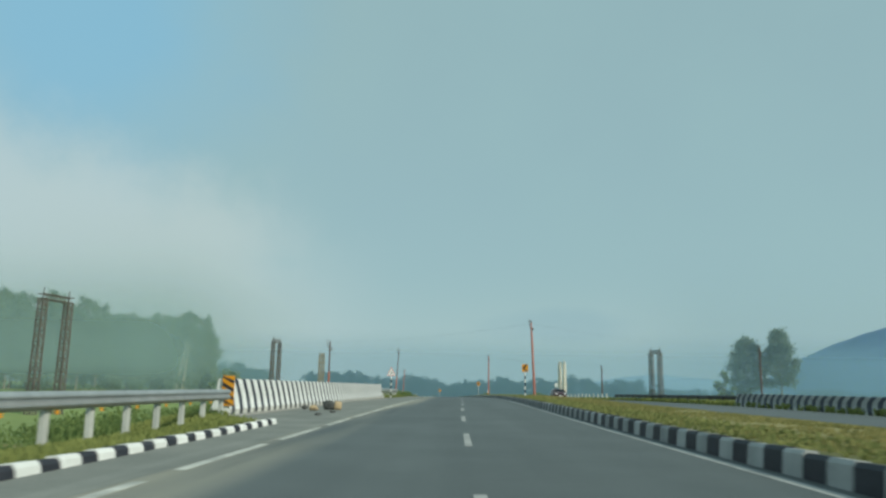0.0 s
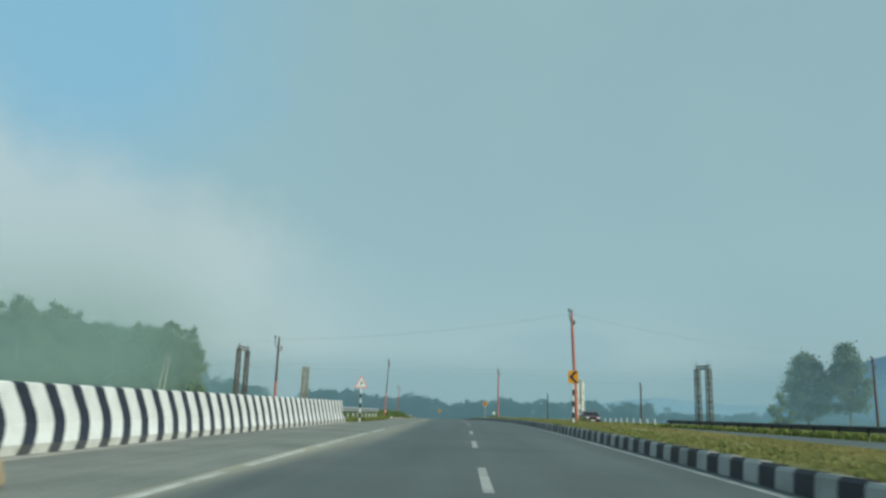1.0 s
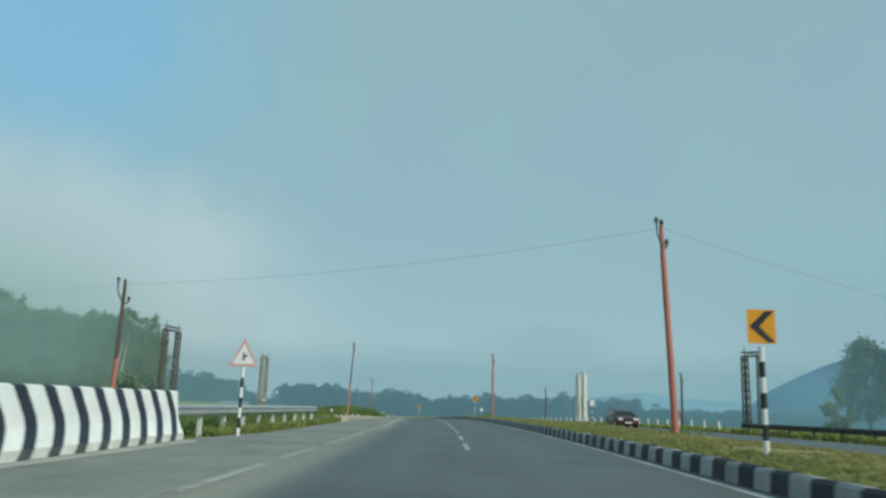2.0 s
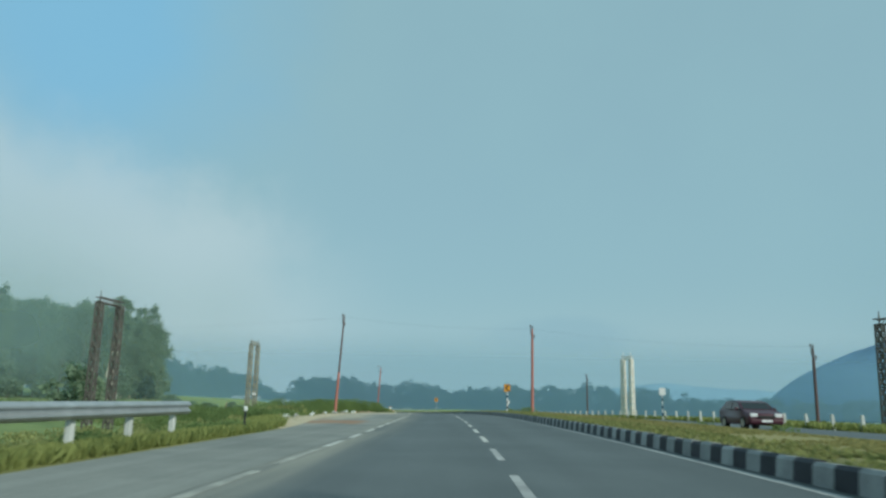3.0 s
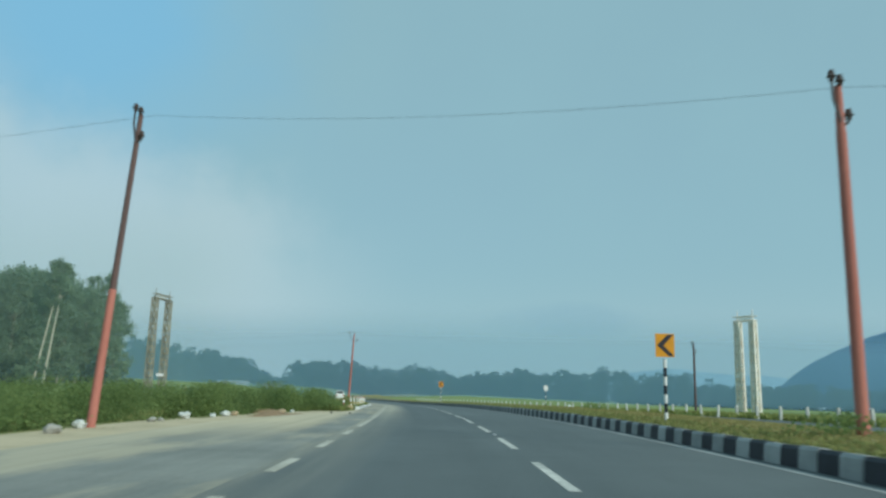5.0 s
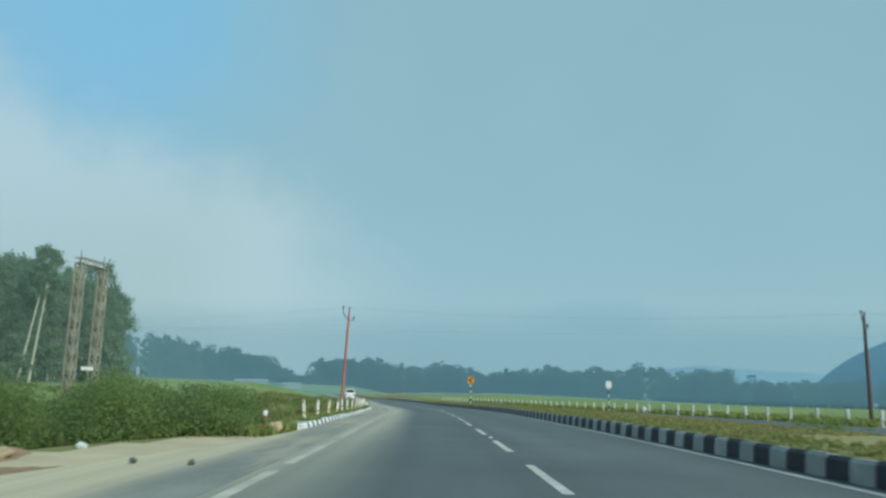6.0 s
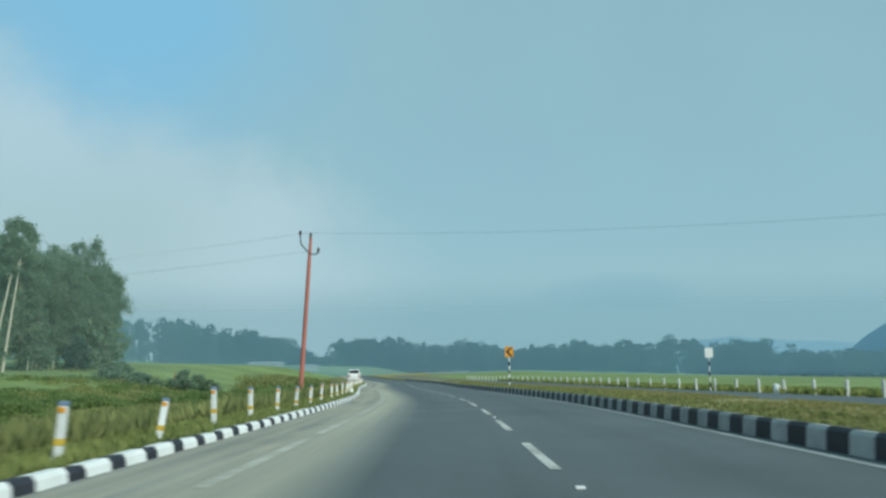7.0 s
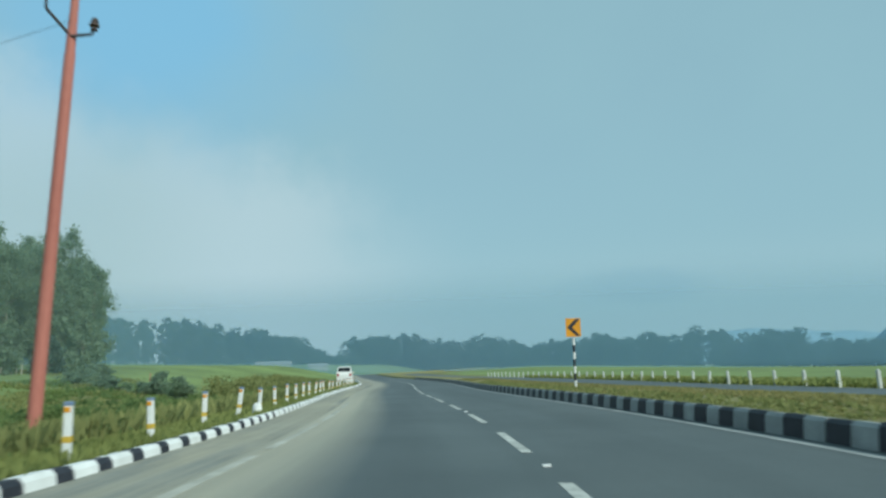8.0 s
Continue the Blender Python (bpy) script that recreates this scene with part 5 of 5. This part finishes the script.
woods("far_woods", 54, [polar(a, r) for a, r in ((19, 540), (26, 530), (33, 540), (44, 560))], 40, 95, (19, 21, 22, 22), 2.3, "hazy blue-green belt of far trees below the hill")
woods("far_woods", 55, [polar(a, r) for a, r in ((-17.5, 560), (-15.5, 570), (-13.8, 580))], 14, 16, (6, 8, 7), 1.5, "low hazy bushes between two belts of trees", (2.5, 4.0))

# ---------------------------------------------------------------- hills


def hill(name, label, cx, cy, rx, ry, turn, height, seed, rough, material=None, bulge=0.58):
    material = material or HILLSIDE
    verts, faces, n = [], [], 72
    for i in range(n + 1):
        for k in range(n + 1):
            a, b = (i / n) * 2 - 1, (k / n) * 2 - 1
            d = min(1.0, math.hypot(a, b))
            e = (0.5 + 0.5 * math.cos(math.pi * d)) ** bulge
            r = noise.fractal(Vector((a * 2.5 + seed, b * 2.5, seed)), 1.0, 2.1, 6)
            x, y = a * rx, b * ry
            c, s = math.cos(radians(turn)), math.sin(radians(turn))
            verts.append((cx + c * x - s * y, cy + s * x + c * y, -9 + height * e * (1 + rough * r)))
    for i in range(n):
        for k in range(n):
            v = i * (n + 1) + k
            faces.append((v, v + n + 1, v + n + 2, v + 1))
    ob = obj(name, verts, faces, material, shade=True)
    return tagged(ob, label, "hill", kind="structure")


hill("hill", "long wooded hill tinted blue for haze beyond the fields", 1436, 2255, 600, 480, -33, 258, 3.0, 0.08, bulge=0.31)
hill("mountain", "distant mountain ridge tinted pale for haze", 900, 3300, 900, 420, -10, 118, 8.0, 0.2, RIDGE)
hill("mountain", "distant mountain ridge tinted pale for haze", 1900, 2900, 1100, 500, -20, 200, 12.0, 0.2, RIDGE)

# ---------------------------------------------------------------- haze sheets


def mist(name, x0, x1, y, bow, density, low, top, z0, label, tint=(0.55, 0.76, 0.85), foot=None):
    """A tinted upright sheet in place of haze, fading at its foot, top and ends."""
    m = bpy.data.materials.new(name)
    m.use_nodes = True
    n, l = m.node_tree.nodes, m.node_tree.links
    n.remove(n["Principled BSDF"])
    geo = n.new("ShaderNodeNewGeometry")
    sep = n.new("ShaderNodeSeparateXYZ")
    l.new(geo.outputs["Position"], sep.inputs[0])

    def ramp(sock, a, b):
        r = n.new("ShaderNodeMapRange")
        r.interpolation_type = "SMOOTHSTEP"
        l.new(sock, r.inputs[0])
        r.inputs[1].default_value, r.inputs[2].default_value = a, b
        return r.outputs[0]

    def times(a, b):
        t = n.new("ShaderNodeMath")
        t.operation = "MULTIPLY"
        for s, k in ((a, 0), (b, 1)):
            if isinstance(s, float):
                t.inputs[k].default_value = s
            else:
                l.new(s, t.inputs[k])
        return t.outputs[0]

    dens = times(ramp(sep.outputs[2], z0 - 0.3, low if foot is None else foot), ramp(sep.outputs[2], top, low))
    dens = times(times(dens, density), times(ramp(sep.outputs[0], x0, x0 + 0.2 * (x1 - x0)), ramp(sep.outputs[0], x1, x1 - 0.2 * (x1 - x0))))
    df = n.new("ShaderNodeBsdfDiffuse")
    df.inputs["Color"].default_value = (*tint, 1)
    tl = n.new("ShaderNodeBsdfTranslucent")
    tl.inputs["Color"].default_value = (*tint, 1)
    both = n.new("ShaderNodeMixShader")
    l.new(df.outputs[0], both.inputs[1])
    l.new(tl.outputs[0], both.inputs[2])
    clear = n.new("ShaderNodeBsdfTransparent")
    mix = n.new("ShaderNodeMixShader")
    l.new(dens, mix.inputs[0])
    l.new(clear.outputs[0], mix.inputs[1])
    l.new(both.outputs[0], mix.inputs[2])
    l.new(mix.outputs[0], n["Material Output"].inputs["Surface"])
    verts, faces, k = [], [], 32
    for i in range(k + 1):
        t = i / k
        x = x0 + (x1 - x0) * t
        yy = y - bow * (2 * t - 1) ** 2
        verts += [(x, yy, z0 - 3), (x, yy, top)]
        if i:
            a = 2 * i
            faces.append((a - 2, a, a + 1, a - 1))
    ob = obj(name, verts, faces, m, shade=True)
    return tagged(ob, label, "mist", kind="structure")


# Haze is added as tinted sheets, placed to fit the camera's view.
mist("haze_bank", -190, -48, 296, 0, 0.18, 26.0, 52.0, -1.0, "tinted see-through sheet standing in for haze before the grove", (0.40, 0.58, 0.56), foot=3.0)
mist("haze_bank", -185, -46, 194, 0, 0.40, 12.0, 42.0, -0.5, "tinted sheet standing in for haze over the low field", (0.42, 0.60, 0.62))
mist("haze_bank", 24, 135, 138, 0, 0.34, 4.0, 30.0, 0.0, "tinted sheet standing in for haze over the far field", (0.36, 0.57, 0.76))
mist("haze_bank", -800, 900, 548, 0, 0.48, 26.0, 52.0, -8, "thin blue sheet standing in for haze before far woods", (0.33, 0.57, 0.77), foot=2.0)
mist("haze_bank", -150, -26, 122, 0, 0.44, 6.0, 34.0, -1.5, "pale sheet standing in for haze over the near field", (0.42, 0.60, 0.62))

# ---------------------------------------------------------------- far houses


def house(x, y, w, d, h, turn, label):
    z = land_at(x, y)
    s = thing("house", Matrix.Translation((x, y, z)) @ pose(0, 0, 0, 0, 0, turn), label, "house", "far houses")
    wall = part("wall", boxed((w, d, h + 0.6), (0, 0, h / 2 - 0.3), bevel=0.03), WALL, s)
    bm = bmesh.new()
    k = [(-w / 2 - 0.4, -d / 2 - 0.4, h - 0.1), (w / 2 + 0.4, -d / 2 - 0.4, h - 0.1), (w / 2 + 0.4, d / 2 + 0.4, h - 0.1), (-w / 2 - 0.4, d / 2 + 0.4, h - 0.1), (-w / 2 - 0.4, 0, h + 1.4), (w / 2 + 0.4, 0, h + 1.4)]
    vs = [bm.verts.new(p) for p in k]
    for f in ((0, 1, 5, 4), (3, 4, 5, 2), (0, 4, 3), (1, 2, 5), (0, 3, 2, 1)):
        bm.faces.new([vs[i] for i in f])
    part("roof", bm, ROOF, s)
    for xx in (-w * 0.28, w * 0.28):
        part("window", boxed((1.2, 0.08, 1.2), (xx, -d / 2 - 0.02, h * 0.55)), GLASS, wall)
    part("door", boxed((1.0, 0.08, 2.0), (0, -d / 2 - 0.02, 1.0)), DARKSTEEL, wall)


house(-138, 560, 17, 8, 6.2, 15, "low whitewashed house with sheet roof by the road")
house(-117, 566, 9, 7, 5.6, 12, "small white house among the fields")

# ---------------------------------------------------------------- cars


def car(m, paint, label, tall=1.0):
    """A small hatchback, its front towards -y."""
    c = thing("car", m, label, "car")
    side = [(-1.95, 0.35), (-1.98, 0.62), (-1.88, 0.82), (-1.05, 1.00), (-0.45, 1.40), (0.25, 1.50), (1.25, 1.46), (1.72, 1.05), (1.86, 0.90), (1.88, 0.40), (1.70, 0.26), (-1.75, 0.24)]
    bm = bmesh.new()
    half = 0.84

    def inset(z):
        return half - (0.17 * max(0.0, (z - 0.95) / 0.55) if z > 0.95 else 0.04 * (0.6 - z) * (z < 0.6))

    left = [bm.verts.new((-inset(z), y, z * tall)) for y, z in side]
    right = [bm.verts.new((inset(z), y, z * tall)) for y, z in side]
    k = len(side)
    for i in range(k):
        j = (i + 1) % k
        bm.faces.new((left[i], left[j], right[j], right[i]))
    bm.faces.new(left[::-1])
    bm.faces.new(right)
    bmesh.ops.bevel(bm, geom=list(bm.edges), offset=0.045, segments=2, affect="EDGES", profile=0.6)
    body = part("body", bm, paint, c, shade=True)
    for s in (-1, 1):
        pane = [(-0.92, 1.00), (-0.42, 1.33), (0.18, 1.42), (0.18, 1.00)], [(0.26, 1.00), (0.26, 1.42), (1.15, 1.38), (1.48, 1.06)]
        for q in pane:
            v = [(s * (inset(z) + 0.008), y, z * tall) for y, z in q] + [(s * (inset(z) - 0.03), y, z * tall) for y, z in q]
            f = [(0, 1, 2, 3), (7, 6, 5, 4)] + [(i, i + 4, (i + 1) % 4 + 4, (i + 1) % 4) for i in range(4)]
            obj("side_window", v, f, GLASS, body)

    def screen(name, y0, z0, y1, z1, w0, w1, mate, label=""):
        sgn = -1 if y0 < 0 else 1
        n = Vector((0, sgn * abs(z1 - z0), abs(y1 - y0))).normalized() * 0.012
        v = [Vector((-w0, y0, z0 * tall)), Vector((w0, y0, z0 * tall)), Vector((w1, y1, z1 * tall)), Vector((-w1, y1, z1 * tall))]
        v = [p + n for p in v] + [p - n * 2 for p in v]
        f = [(0, 1, 2, 3), (7, 6, 5, 4)] + [(i, i + 4, (i + 1) % 4 + 4, (i + 1) % 4) for i in range(4)]
        obj(name, v, f, mate, body, label)
    screen("windscreen", -1.0, 1.03, -0.50, 1.365, 0.70, 0.62, GLASS)
    screen("rear_window", 1.66, 1.11, 1.32, 1.41, 0.68, 0.62, GLASS)
    for s in (-1, 1):
        part("headlight", boxed((0.36, 0.16, 0.17), (s * 0.58, -1.90, 0.73 * tall), bevel=0.04), LAMP, body, "clear headlight")
        part("tail_light", boxed((0.20, 0.10, 0.32), (s * 0.66, 1.84, 0.88 * tall), bevel=0.03), TAIL, body, "red tail light")
        part("mirror", boxed((0.17, 0.10, 0.13), (s * 0.93, -0.72, 1.04 * tall), bevel=0.03), paint, body)
    part("bumper", boxed((1.58, 0.20, 0.22), (0, -1.93, 0.42 * tall), bevel=0.06), paint, body)
    part("grille", boxed((0.80, 0.05, 0.13), (0, -2.0, 0.64 * tall), bevel=0.01), RUBBER, body)
    part("plate_bar", boxed((0.50, 0.02, 0.11), (0, -2.04, 0.45 * tall)), SIGNWHITE, body, "blank pale number plate")
    for s in (-1, 1):
        for yy in (-1.22, 1.20):
            w = bmesh.new()
            tube(w, (s * 0.64, yy, 0.30), (s * 0.85, yy, 0.30), 0.30, sides=20)
            wheel = part("wheel", w, RUBBER, c)
            part("rim", tubed((s * 0.80, yy, 0.30), (s * 0.862, yy, 0.30), 0.19, sides=14), CHROME, wheel)
    return c


p = at(14.1, 109.9, -0.055)
car(Matrix.Translation(p) @ pose(0, 0, 0, 0, 0, along(120)), CAR_RED, "dark maroon hatchback with pale headlights on the far carriageway", 0.93)
p = at(-6.4, 262.0)
p.z = land(-6.4, 262.0)
car(Matrix.Translation(p) @ pose(0, 0, 0, 0, 0, along(262) + 180) @ Matrix.Diagonal((0.9, 0.9, 0.86, 1)), CAR_WHITE, "white van far ahead beside the curve", 1.55)
